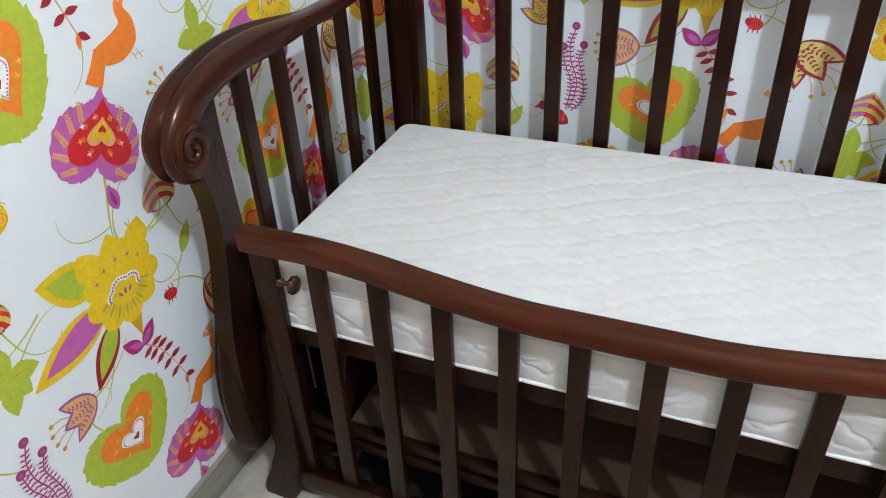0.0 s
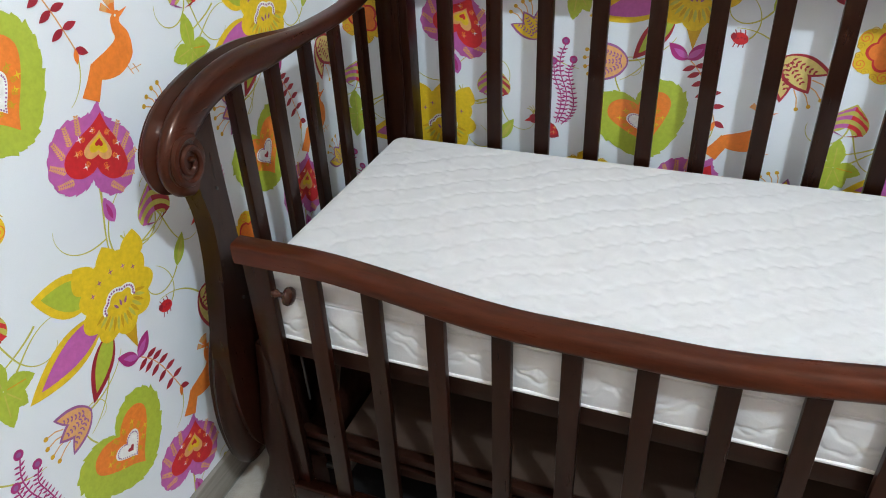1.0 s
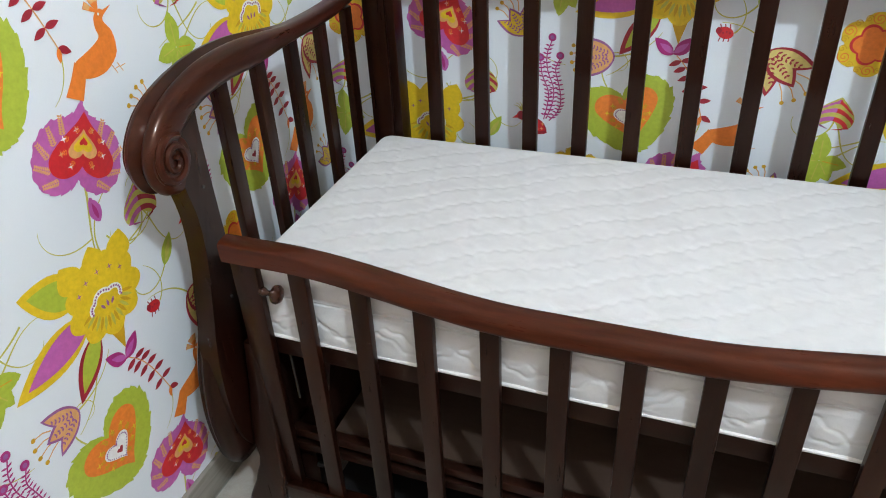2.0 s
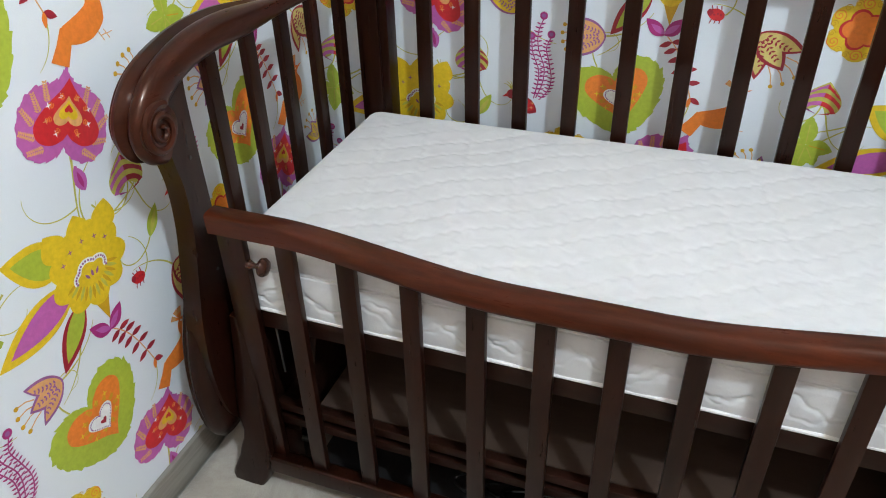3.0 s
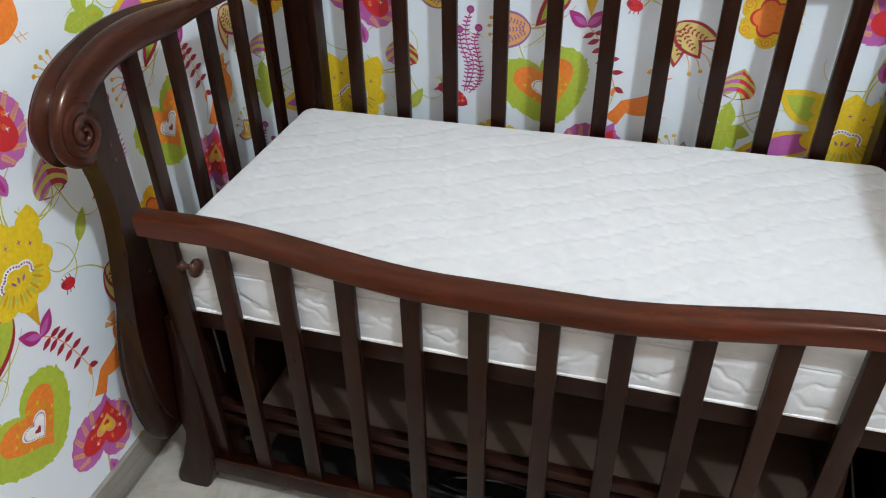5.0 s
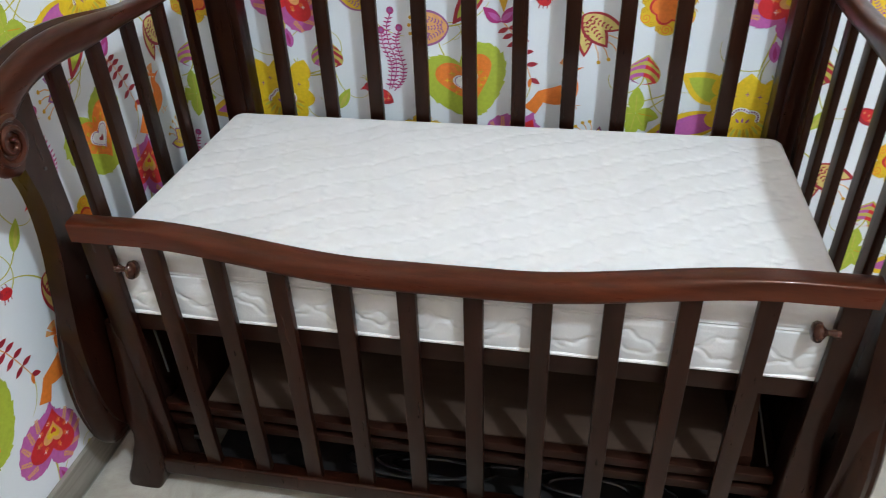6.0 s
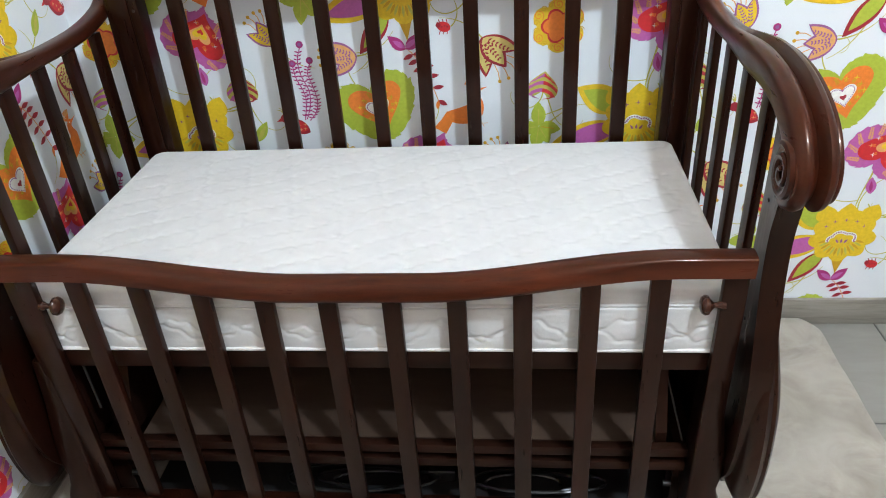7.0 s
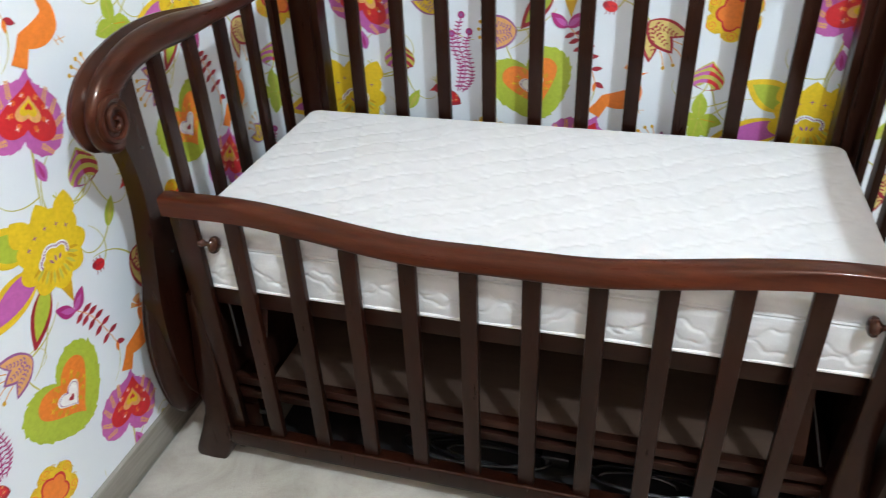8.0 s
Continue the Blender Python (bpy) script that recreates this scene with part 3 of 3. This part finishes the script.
def half_shape(half, w, h):
    """Closed outline mirrored from its right half, given from the apex down as shares of w and h."""
    side = [(v.x * w, v.y * h) for v in spline([(x, y, 0) for x, y in half], 5)]
    return side + [(-x, y) for x, y in side[-2:0:-1]]


SPADE = ((0, 0.50), (0.11, 0.32), (0.30, 0.10), (0.45, -0.12), (0.495, -0.29), (0.42, -0.45), (0.25, -0.50), (0.08, -0.42), (0, -0.32))
ROUND_SPADE = ((0, 0.50), (0.07, 0.37), (0.19, 0.30), (0.34, 0.24), (0.455, 0.09), (0.50, -0.10), (0.48, -0.31), (0.36, -0.46), (0.20, -0.49), (0.06, -0.42), (0, -0.33))
BLUNT_HEART = ((0, -0.50), (0.13, -0.46), (0.31, -0.28), (0.45, -0.04), (0.50, 0.18), (0.45, 0.38), (0.30, 0.49), (0.13, 0.46), (0.03, 0.36), (0, 0.30))


def rose(p, c):
    lean = -25
    k, w = math.cos(radians(lean)), math.sin(radians(lean))
    at = lambda x, y: (c[0] + k * x - w * y, c[1] + w * x + k * y)
    p.fill(feathered(half_shape(ROUND_SPADE, 0.165, 0.144), 0.085, 26, 0.5), PINK, 1, c, lean)
    for a, x, y in ((104, -0.031, 0.016), (116, -0.045, 0.000), (136, -0.054, -0.018), (168, -0.049, -0.036), (196, -0.034, -0.050), (78, 0.036, 0.014), (66, 0.052, -0.002), (46, 0.062, -0.020), (8, 0.052, -0.040), (-24, 0.034, -0.052)):
        fern(p, at(x, y), a + lean, 0.030 if abs(x) > 0.02 else 0.014, TAN, 2, 8, 0.0072)
    p.fill(half_shape(SPADE, 0.123, 0.100), RED, 3, at(0.006, 0.004), lean)
    for n, (ink, size) in enumerate(((TAN, 0.46), (YELLOW, 0.30), (RED, 0.13))):
        p.fill(half_shape(SPADE, 0.118, 0.096), ink, 4 + n, at(0.006, 0.006 + 0.002 * n), lean, size)
    for i in range(8):
        a = -62 + i * 43
        x, y = math.cos(radians(a)), math.sin(radians(a))
        star(p, at(0.006 + 0.041 * x, -0.002 + 0.030 * y), 0.0062, WHITE if i % 3 else TAN, 4)
        fern(p, at(0.006 + 0.029 * x, 0.0 + 0.022 * y), a + lean, 0.010, ORANGE, 4, 3, 0.0055)
    curl(p, (c[0] - 0.012, c[1] - 0.048), -95, 0.17, (-60, 140), 0.003)
    curl(p, (c[0] - 0.005, c[1] - 0.15), -60, 0.20, (150, 320), 0.0018)
    curl(p, (c[0] - 0.03, c[1] - 0.14), 190, 0.13, (-40, -220), 0.0016)


def bud(p, c):
    p.fill(feathered(leaf(0.046, 0.024), 0.10, 9), PINK, 1, (c[0] + 0.004, c[1] - 0.022), 98)
    p.fill(leaf(0.030, 0.008), MAGENTA, 2, (c[0] + 0.003, c[1] - 0.016), 98)


def striped_heart(p, c, w, a, b, turn):
    full = heart(w, w * 0.86)
    p.fill(full, OLIVE, 1, c, turn)
    n = 6
    for side, ink in ((-1, a), (1, b)):
        for k in range(0, n, 2):
            lo, hi = -0.42 + k * 0.86 / n, -0.42 + (k + 1) * 0.86 / n
            pts = []
            for t in range(9):
                f = t / 8
                pts.append((f, lo + 0.30 * f ** 2))
            for t in range(8, -1, -1):
                f = t / 8
                pts.append((f, hi + 0.30 * f ** 2))
            q = []
            for f, y in pts:
                yy = y * w * 0.86
                lim = max([abs(x) for x, z in full if abs(z - yy) < w * 0.05] or [0.0])
                q.append((side * f * min(lim, w * 0.5) * 0.97, yy))
            p.fill(q, ink, 2, c, turn)
    curl(p, (c[0], c[1] - w * 0.22), -95, 0.13, (-150, -260), 0.002)
    curl(p, (c[0] + 0.002, c[1] - w * 0.22), -60, 0.16, (-110, 420), 0.002)


def sunflower(p, c):
    for at, turn, length, width, edge, mid in (((-0.035, 0.030), 152, 0.120, 0.070, YELLOW, LIME), ((-0.035, -0.010), 196, 0.175, 0.066, YELLOW, PINK), ((-0.035, -0.045), 232, 0.120, 0.046, CRIMSON, LIME)):
        q = (c[0] + at[0], c[1] + at[1])
        p.fill(leaf(length, width), edge, 1, q, turn)
        p.fill(leaf(length * 0.86, width * 0.70), mid, 2, q, turn)
    p.fill(blob(0.068, 9, 0.20, 90, 0.92), YELLOW, 3, c, 12)
    for dx in (-0.042, 0.0, 0.045):
        p.fill(leaf(0.055, 0.050), YELLOW, 3, (c[0] + dx, c[1] + 0.038), 90 - dx * 500)
    p.fill([(-0.020, -0.05), (0.022, -0.05), (0.004, -0.112)], GOLD, 2, c)
    for i in range(15):
        a = 200 + i * 10
        p.fill(leaf(0.026, 0.006), OLIVE if i % 2 else GOLD, 4, (c[0] + 0.034 * math.cos(radians(a)), c[1] + 0.034 * math.sin(radians(a))), a)
    for i in range(5):
        a = 30 + i * 30
        star(p, (c[0] + 0.052 * math.cos(radians(a)), c[1] + 0.010 + 0.036 * math.sin(radians(a))), 0.006, PLUM, 4)
    scallop = [(0.029 * math.cos(t) * (1 + 0.18 * abs(math.sin(2.5 * t))), 0.019 * math.sin(t) * (1 + 0.3 * abs(math.sin(2.5 * t)))) for t in (radians(-10 + 200 * k / 40) for k in range(41))]
    arc = [(c[0] + x, c[1] - 0.012 + y) for x, y in scallop]
    p.line(arc, 0.009, WHITE, 4)
    for x, y in arc[::2]:
        p.fill(blob(0.0022, 1, 0, 6), PLUM, 5, (x, y))
    for k in (-1, 0, 1):
        p.fill(leaf(0.013, 0.005), PLUM, 4, (c[0] + 0.007 * k, c[1] - 0.020), 90 - 35 * k)
    curl(p, (c[0] + 0.02, c[1] + 0.07), 100, 0.15, (-120, -60), 0.002)
    curl(p, (c[0] + 0.06, c[1] + 0.05), 20, 0.22, (-60, 560), 0.002)
    curl(p, (c[0] - 0.05, c[1] - 0.06), -100, 0.16, (-30, -90), 0.0026)
    curl(p, (c[0] - 0.15, c[1] + 0.05), 215, 0.13, (-60, 40), 0.0022)


def ladybug(p, c):
    p.fill(blob(0.0155, 1, 0, 20, 0.74), RED, 1, c, -15)
    p.fill(leaf(0.012, 0.014), CRIMSON, 2, (c[0] - 0.018, c[1] + 0.004), 0)
    for k in range(3):
        p.fill(blob(0.002, 1, 0, 8), CRIMSON, 2, (c[0] - 0.004 + 0.006 * k, c[1] + 0.002 * (k % 2)))
        for side in (-1, 1):
            p.line([(c[0] - 0.008 + 0.008 * k, c[1] + side * 0.009), (c[0] - 0.011 + 0.009 * k, c[1] + side * 0.017)], 0.002, CRIMSON, 1)
    curl(p, (c[0] + 0.016, c[1]), 40, 0.10, (150, 60), 0.0018)


def twig(p, c):
    for side, turn in ((-1, 148), (1, 38)):
        p.fill(leaf(0.050, 0.026, tip=side * 0.006), MAGENTA, 2, (c[0], c[1] - 0.010), turn)
        p.fill(leaf(0.034, 0.012), PINK, 3, (c[0], c[1] - 0.007), turn)
    pts = [(c[0] + 0.006 + 0.062 * t, c[1] - 0.012 - 0.125 * t + 0.022 * math.sin(3 * t)) for t in (k / 12 for k in range(13))]
    p.line(pts, 0.0022, TAN, 1)
    for i in range(1, 6):
        x, y = pts[i * 2]
        p.fill(leaf(0.026, 0.011), CRIMSON, 2, (x, y), 8)
        p.fill(leaf(0.026, 0.011), CRIMSON, 2, (x, y), 205)
    p.fill(leaf(0.024, 0.012), CRIMSON, 2, pts[-1], -30)
    p.fill(leaf(0.022, 0.009), ORANGE, 2, pts[-1], -100)
    curl(p, pts[-1], -85, 0.09, (-60, -80), 0.0016)


def lily(p, c, turn, size, edge, mid):
    """Tulip-like flower that opens along turn, with stamens."""
    for a, l, w in ((26, 0.088, 0.034), (-26, 0.088, 0.034), (0, 0.085, 0.042)):
        q = (c[0] - 0.040 * size * math.cos(radians(turn)), c[1] - 0.040 * size * math.sin(radians(turn)))
        p.fill(leaf(l * size, w * size * 1.15, tip=0.012 * size * (1 if a > 0 else -1 if a < 0 else 0)), edge, 1 if a else 2, q, turn + a)
        p.fill(leaf(l * size * 0.86, w * size * 0.85, tip=0.009 * size * (1 if a > 0 else -1 if a < 0 else 0)), mid, 2 if a else 3, (q[0] + 0.004 * math.cos(radians(turn + a)), q[1] + 0.004 * math.sin(radians(turn + a))), turn + a)
        fern(p, (q[0] + 0.012 * math.cos(radians(turn + a)), q[1] + 0.012 * math.sin(radians(turn + a))), turn + a, l * size * 0.6, edge, 4, 6, 0.009 * size)
    for a in (-34, -12, 12, 34):
        x, y = c[0] + 0.030 * size * math.cos(radians(turn + a)), c[1] + 0.030 * size * math.sin(radians(turn + a))
        x2, y2 = c[0] + 0.068 * size * math.cos(radians(turn + a * 0.8)), c[1] + 0.068 * size * math.sin(radians(turn + a * 0.8))
        p.line([(x, y), ((x + x2) / 2 + 0.002, (y + y2) / 2 + 0.003), (x2, y2)], 0.0022, TAN, 0)
        p.fill(blob(0.0042, 1, 0, 10), GOLD, 1, (x2, y2))
    curl(p, (c[0] - 0.04 * size * math.cos(radians(turn)), c[1] - 0.04 * size * math.sin(radians(turn))), turn + 180, 0.11, (50, 60), 0.0022)


def big_heart(p, c):
    tilt = 18
    k, w = math.cos(radians(tilt)), math.sin(radians(tilt))
    at = lambda x, y: (c[0] + k * x - w * y, c[1] + w * x + k * y)
    p.fill(feathered(half_shape(BLUNT_HEART, 0.202, 0.164), 0.08, 31, 0.3), LIME, 1, at(-0.003, -0.004), tilt)
    p.fill(half_shape([(x, -y) for x, y in SPADE], 0.134, 0.116), ORANGE, 2, at(0.0, -0.003), tilt)
    for i in range(12):
        a = 15 + i * 30
        x, y = math.cos(radians(a)), math.sin(radians(a))
        r = 0.045 if i % 2 else 0.040
        star(p, at(r * x, 0.006 + r * 0.78 * y), 0.0068, YELLOW if i % 3 else GOLD, 3)
        fern(p, at(0.030 * x, 0.004 + 0.024 * y), a + tilt, 0.010, GOLD, 3, 3, 0.0055)
    white = half_shape([(x, -y) for x, y in SPADE], 0.060, 0.052)
    p.fill(white, WHITE, 4, at(-0.001, -0.006), tilt)
    for x, y in white[::2]:
        p.fill(blob(0.0015, 1, 0, 6), PLUM, 5, at(0.86 * x - 0.001, 0.86 * y - 0.006))
    p.fill(white, CRIMSON, 5, at(-0.001, -0.008), tilt, 0.25)
    curl(p, at(-0.03, 0.072), 120, 0.16, (-60, -620), 0.0018)


def bird(p, c):
    """Plain orange bird with a fan crest and a square tail."""
    lean = lambda x, y: (x + 0.30 * max(0.0, y), y * 0.82)
    body = spline([(-0.046, -0.016, 0), (-0.016, -0.034, 0), (0.020, -0.034, 0), (0.050, -0.008, 0), (0.043, 0.028, 0), (0.024, 0.052, 0), (0.026, 0.066, 0), (0.016, 0.074, 0),
                   (0.005, 0.064, 0), (0.008, 0.044, 0), (0.014, 0.028, 0), (-0.002, 0.016, 0), (-0.032, 0.004, 0)], 4)
    p.fill([lean(v.x, v.y) for v in body], ORANGE, 1, c)
    p.fill([lean(*q) for q in ((-0.036, 0.004), (-0.018, -0.016), (-0.026, -0.036), (-0.040, -0.066), (-0.068, -0.046), (-0.050, -0.022))], ORANGE, 2, c)
    p.fill([lean(*q) for q in ((0.022, 0.070), (0.040, 0.074), (0.024, 0.060))], ORANGE, 2, c)
    q = (c[0] + 0.034, c[1] + 0.056)
    p.fill(blob(0.0022, 1, 0, 8), WHITE, 3, (q[0], q[1] - 0.002))
    for a in (84, 110, 144):
        p.fill([(0, -0.001), (0.028, -0.006), (0.028, 0.006), (0, 0.001)], ORANGE, 1, q, a)
        p.fill([(0.016, -0.0036), (0.027, -0.005), (0.027, 0.005), (0.016, 0.0036)], TAN, 2, q, a)
    for dx in (0.026, 0.038):
        p.line([(c[0] + dx + 0.006, c[1] - 0.022), (c[0] + dx + 0.014, c[1] - 0.038)], 0.0016, TAN, 1)
        p.line([(c[0] + dx + 0.010, c[1] - 0.030), (c[0] + dx + 0.022, c[1] - 0.029)], 0.0014, TAN, 1)


def plume_bird(p, c):
    """Small red bird with a tall magenta fern tail."""
    b = (c[0] - 0.022, c[1] - 0.120)
    p.fill(leaf(0.066, 0.036), CRIMSON, 1, (b[0] + 0.014, b[1] - 0.020), 150)
    p.fill(leaf(0.050, 0.026), RED, 2, (b[0] + 0.010, b[1] - 0.014), 152)
    p.fill(blob(0.011, 1, 0, 16), CRIMSON, 2, (b[0] - 0.044, b[1] + 0.017))
    p.fill([(-0.010, 0.006), (-0.010, -0.005), (-0.024, -0.006)], RED, 2, (b[0] - 0.042, b[1] + 0.015))
    for x, y in ((0.002, -0.010), (-0.008, -0.012), (-0.012, -0.002), (-0.022, 0.004), (0.004, 0.001)):
        star(p, (b[0] + x, b[1] + y), 0.005, TAN, 3)
    for k in (-1, 0, 1):
        curl(p, (b[0] - 0.045, b[1] + 0.028), 95 + 22 * k, 0.024, (60, 120), 0.0020, OLIVE, 10)
    for keys in (((0.011, 0.014), (0.024, 0.050), (0.026, 0.085), (0.012, 0.125), (0.010, 0.160), (0.020, 0.190)),
                 ((0.006, 0.012), (0.014, 0.050), (0.014, 0.080), (0.000, 0.115), (-0.004, 0.146)),
                 ((0.018, 0.010), (0.037, 0.034), (0.043, 0.062), (0.036, 0.098), (0.029, 0.128), (0.038, 0.152))):
        pts = [(b[0] + v.x, b[1] + v.y) for v in spline([(x, y, 0) for x, y in keys], 7)]
        p.line(pts, 0.0024, MAGENTA, 1)
        for i in range(2, len(pts) - 2, 2):
            x, y = pts[i]
            for side in (-1, 1):
                p.fill(leaf(0.0105, 0.0036, 5), MAGENTA, 2, (x, y), 90 + side * 70)
        p.fill(blob(0.0085, 1, 0, 16), MAGENTA, 2, (pts[-1][0], pts[-1][1] + 0.006))
        p.fill(blob(0.0042, 1, 0, 12), PLUM, 3, (pts[-1][0], pts[-1][1] + 0.006))


def curly_flower(p, c):
    for k in range(6):
        a = 60 * k + 30
        q = (c[0] + 0.036 * math.cos(radians(a)), c[1] + 0.036 * math.sin(radians(a)))
        p.fill(blob(0.024, 1, 0, 24), YELLOW, 1, q)
        pts = [(q[0] + 0.014 * math.cos(radians(a)) + (0.0115 - 0.0105 * t) * math.cos(t * 11 + a), q[1] + 0.012 * math.sin(radians(a)) + (0.0115 - 0.0105 * t) * math.sin(t * 11 + a)) for t in (i / 26 for i in range(27))]
        p.line(pts, 0.0018, ORANGE, 3)
        for side in (-1, 1):
            e = (c[0] + 0.050 * math.cos(radians(a + side * 20)), c[1] + 0.050 * math.sin(radians(a + side * 20)))
            p.line([(e[0] + (0.007 - 0.006 * t) * math.cos(t * 9), e[1] + (0.007 - 0.006 * t) * math.sin(t * 9)) for t in (i / 16 for i in range(17))], 0.0015, GOLD, 3)
    p.fill(blob(0.034, 1, 0, 30), YELLOW, 2, c)
    p.fill(blob(0.030, 5, 0.30, 60), RED, 3, c)
    p.fill(blob(0.026, 5, 0.30, 60), ORANGE, 4, c)


def clover(p, c):
    for a, l in ((92, 0.062), (188, 0.050), (-10, 0.052), (262, 0.062), (300, 0.05)):
        p.fill(feathered([(x - l / 2, y) for x, y in leaf(l, 0.034)], 0.10, 14), LIME, 1, (c[0] + l / 2 * math.cos(radians(a)), c[1] + l / 2 * math.sin(radians(a))), a)
        p.line([(c[0] + 0.006 * math.cos(radians(a)), c[1] + 0.006 * math.sin(radians(a))), (c[0] + l * 0.7 * math.cos(radians(a)), c[1] + l * 0.7 * math.sin(radians(a)))], 0.0022, OLIVE if a > 90 else GOLD, 2)
    curl(p, (c[0] + 0.01, c[1]), 30, 0.12, (60, -160), 0.0022)


def small_leaf(p, c):
    p.fill(leaf(0.062, 0.026), LIME, 1, (c[0] - 0.02, c[1] - 0.024), 58)
    p.fill(leaf(0.046, 0.010), OLIVE, 2, (c[0] - 0.016, c[1] - 0.020), 58)
    curl(p, (c[0] - 0.02, c[1] - 0.024), 230, 0.14, (-80, -420), 0.002)


sheet = Print()
big_heart(sheet, (-0.136, 0.131))
sunflower(sheet, (-0.058, -0.240))
rose(sheet, (-0.012, 0.0))
bud(sheet, (-0.023, -0.101))
striped_heart(sheet, (0.066, -0.130), 0.078, CRIMSON, PINK, 180)
striped_heart(sheet, (0.253, 0.176), 0.072, RED, PINK, 172)
ladybug(sheet, (0.030, 0.316))
twig(sheet, (-0.060, 0.278))
lily(sheet, (-0.208, 0.253), 186, 0.84, PLUM, TAN)
lily(sheet, (0.150, -0.006), 122, 0.78, PLUM, YELLOW)
lily(sheet, (0.140, 0.256), -52, 1.05, CRIMSON, STRAW)
bird(sheet, (0.062, 0.114))
plume_bird(sheet, (0.226, -0.108))
curly_flower(sheet, (0.285, 0.308))
clover(sheet, (0.244, 0.073))
small_leaf(sheet, (0.100, -0.246))


def hang(name, parent, place, origin, u0, u1):
    """Repeats the print over a wall in a half-drop of 0.53 by 0.64 m; place turns (u, z, lift) into a point."""
    verts, faces, inks = [], [], []
    for k in range(math.floor((u0 - origin[0]) / 0.53), math.ceil((u1 - origin[0]) / 0.53) + 1):
        for r in range(-4, 5):
            ou, oz = origin[0] + 0.53 * k, origin[1] + 0.32 * (k % 2) + 0.64 * r
            if oz < -0.35 or oz > TOP + 0.35:
                continue
            for n, (pts, ink, layer) in enumerate(sheet.polys):
                us = [p[0] for p in pts]
                zs = [p[1] for p in pts]
                if ou + max(us) < u0 or ou + min(us) > u1 or oz + max(zs) < 0.02 or oz + min(zs) > TOP:
                    continue
                first = len(verts)
                verts += [place(ou + x, oz + z, UP * (layer + 1) + 0.000003 * (n % 89)) for x, z in pts]
                faces.append(tuple(range(first, first + len(pts))))
                inks.append(ink)
    me = bpy.data.meshes.new(name)
    me.from_pydata(verts, [], faces)
    me.polygons.foreach_set("material_index", inks)
    for m in INK:
        me.materials.append(m)
    ob = new(name, me)
    ob.parent = parent
    return tagged(ob, "flat printed flowers, hearts, birds and leaves", kind="stuff")


hang("wallpaper_print", wall_west, lambda u, z, h: (WX + h, u, z), (-0.064, 0.822), FY, WY)
hang("wallpaper_print", wall_north, lambda u, z, h: (u, WY - h, z), (0.128, 0.829), WX, RX)

# ---- skirting, tiles, lamp ----
tagged(part("baseboard", block(WX, WX + 0.011, FY, WY - 0.0115, 0.0012, 0.080, 0.002), SKIRT), "grey wood-look ceramic skirting along the papered wall", "baseboard", kind="structure")
tagged(part("baseboard", block(WX, RX, WY - 0.011, WY, 0.0012, 0.080, 0.002), SKIRT), "grey wood-look ceramic skirting along the papered wall", "baseboard", kind="structure")

for (lx, ly, lz), watts in LAMPS:
    ceiling_lamp = tagged(new("ceiling_lamp"), "small white ceiling lamp with a lit bulb", "ceiling lamp")
    rings = [[(lx + r * math.cos(a), ly + r * math.sin(a), z) for a in (2 * math.pi * k / 32 for k in range(32))] for z, r in ((lz + 0.085, 0.03), (lz + 0.09, 0.05), (lz + 0.13, 0.06), (TOP - 0.03, 0.075), (TOP, 0.075))]
    part("housing", loft(rings), CEILING, ceiling_lamp)

TS = 0.45
tile_me = None
for i in range(-5, 4):
    for j in range(-7, 1):
        x0, y0 = 1.796 + TS * i, 0.306 + TS * j
        if x0 + TS < WX or x0 > RX or y0 + TS < FY or y0 > WY:
            continue
        if tile_me is None:
            t = part("tile", block(0.002, TS - 0.002, 0.002, TS - 0.002, -0.009, 0.0, 0.0015, 1), TILE, floor, smooth=False)
            tile_me = t.data
        else:
            t = new("tile", tile_me)
            t.parent = floor
        t.location = (x0, y0, 0)
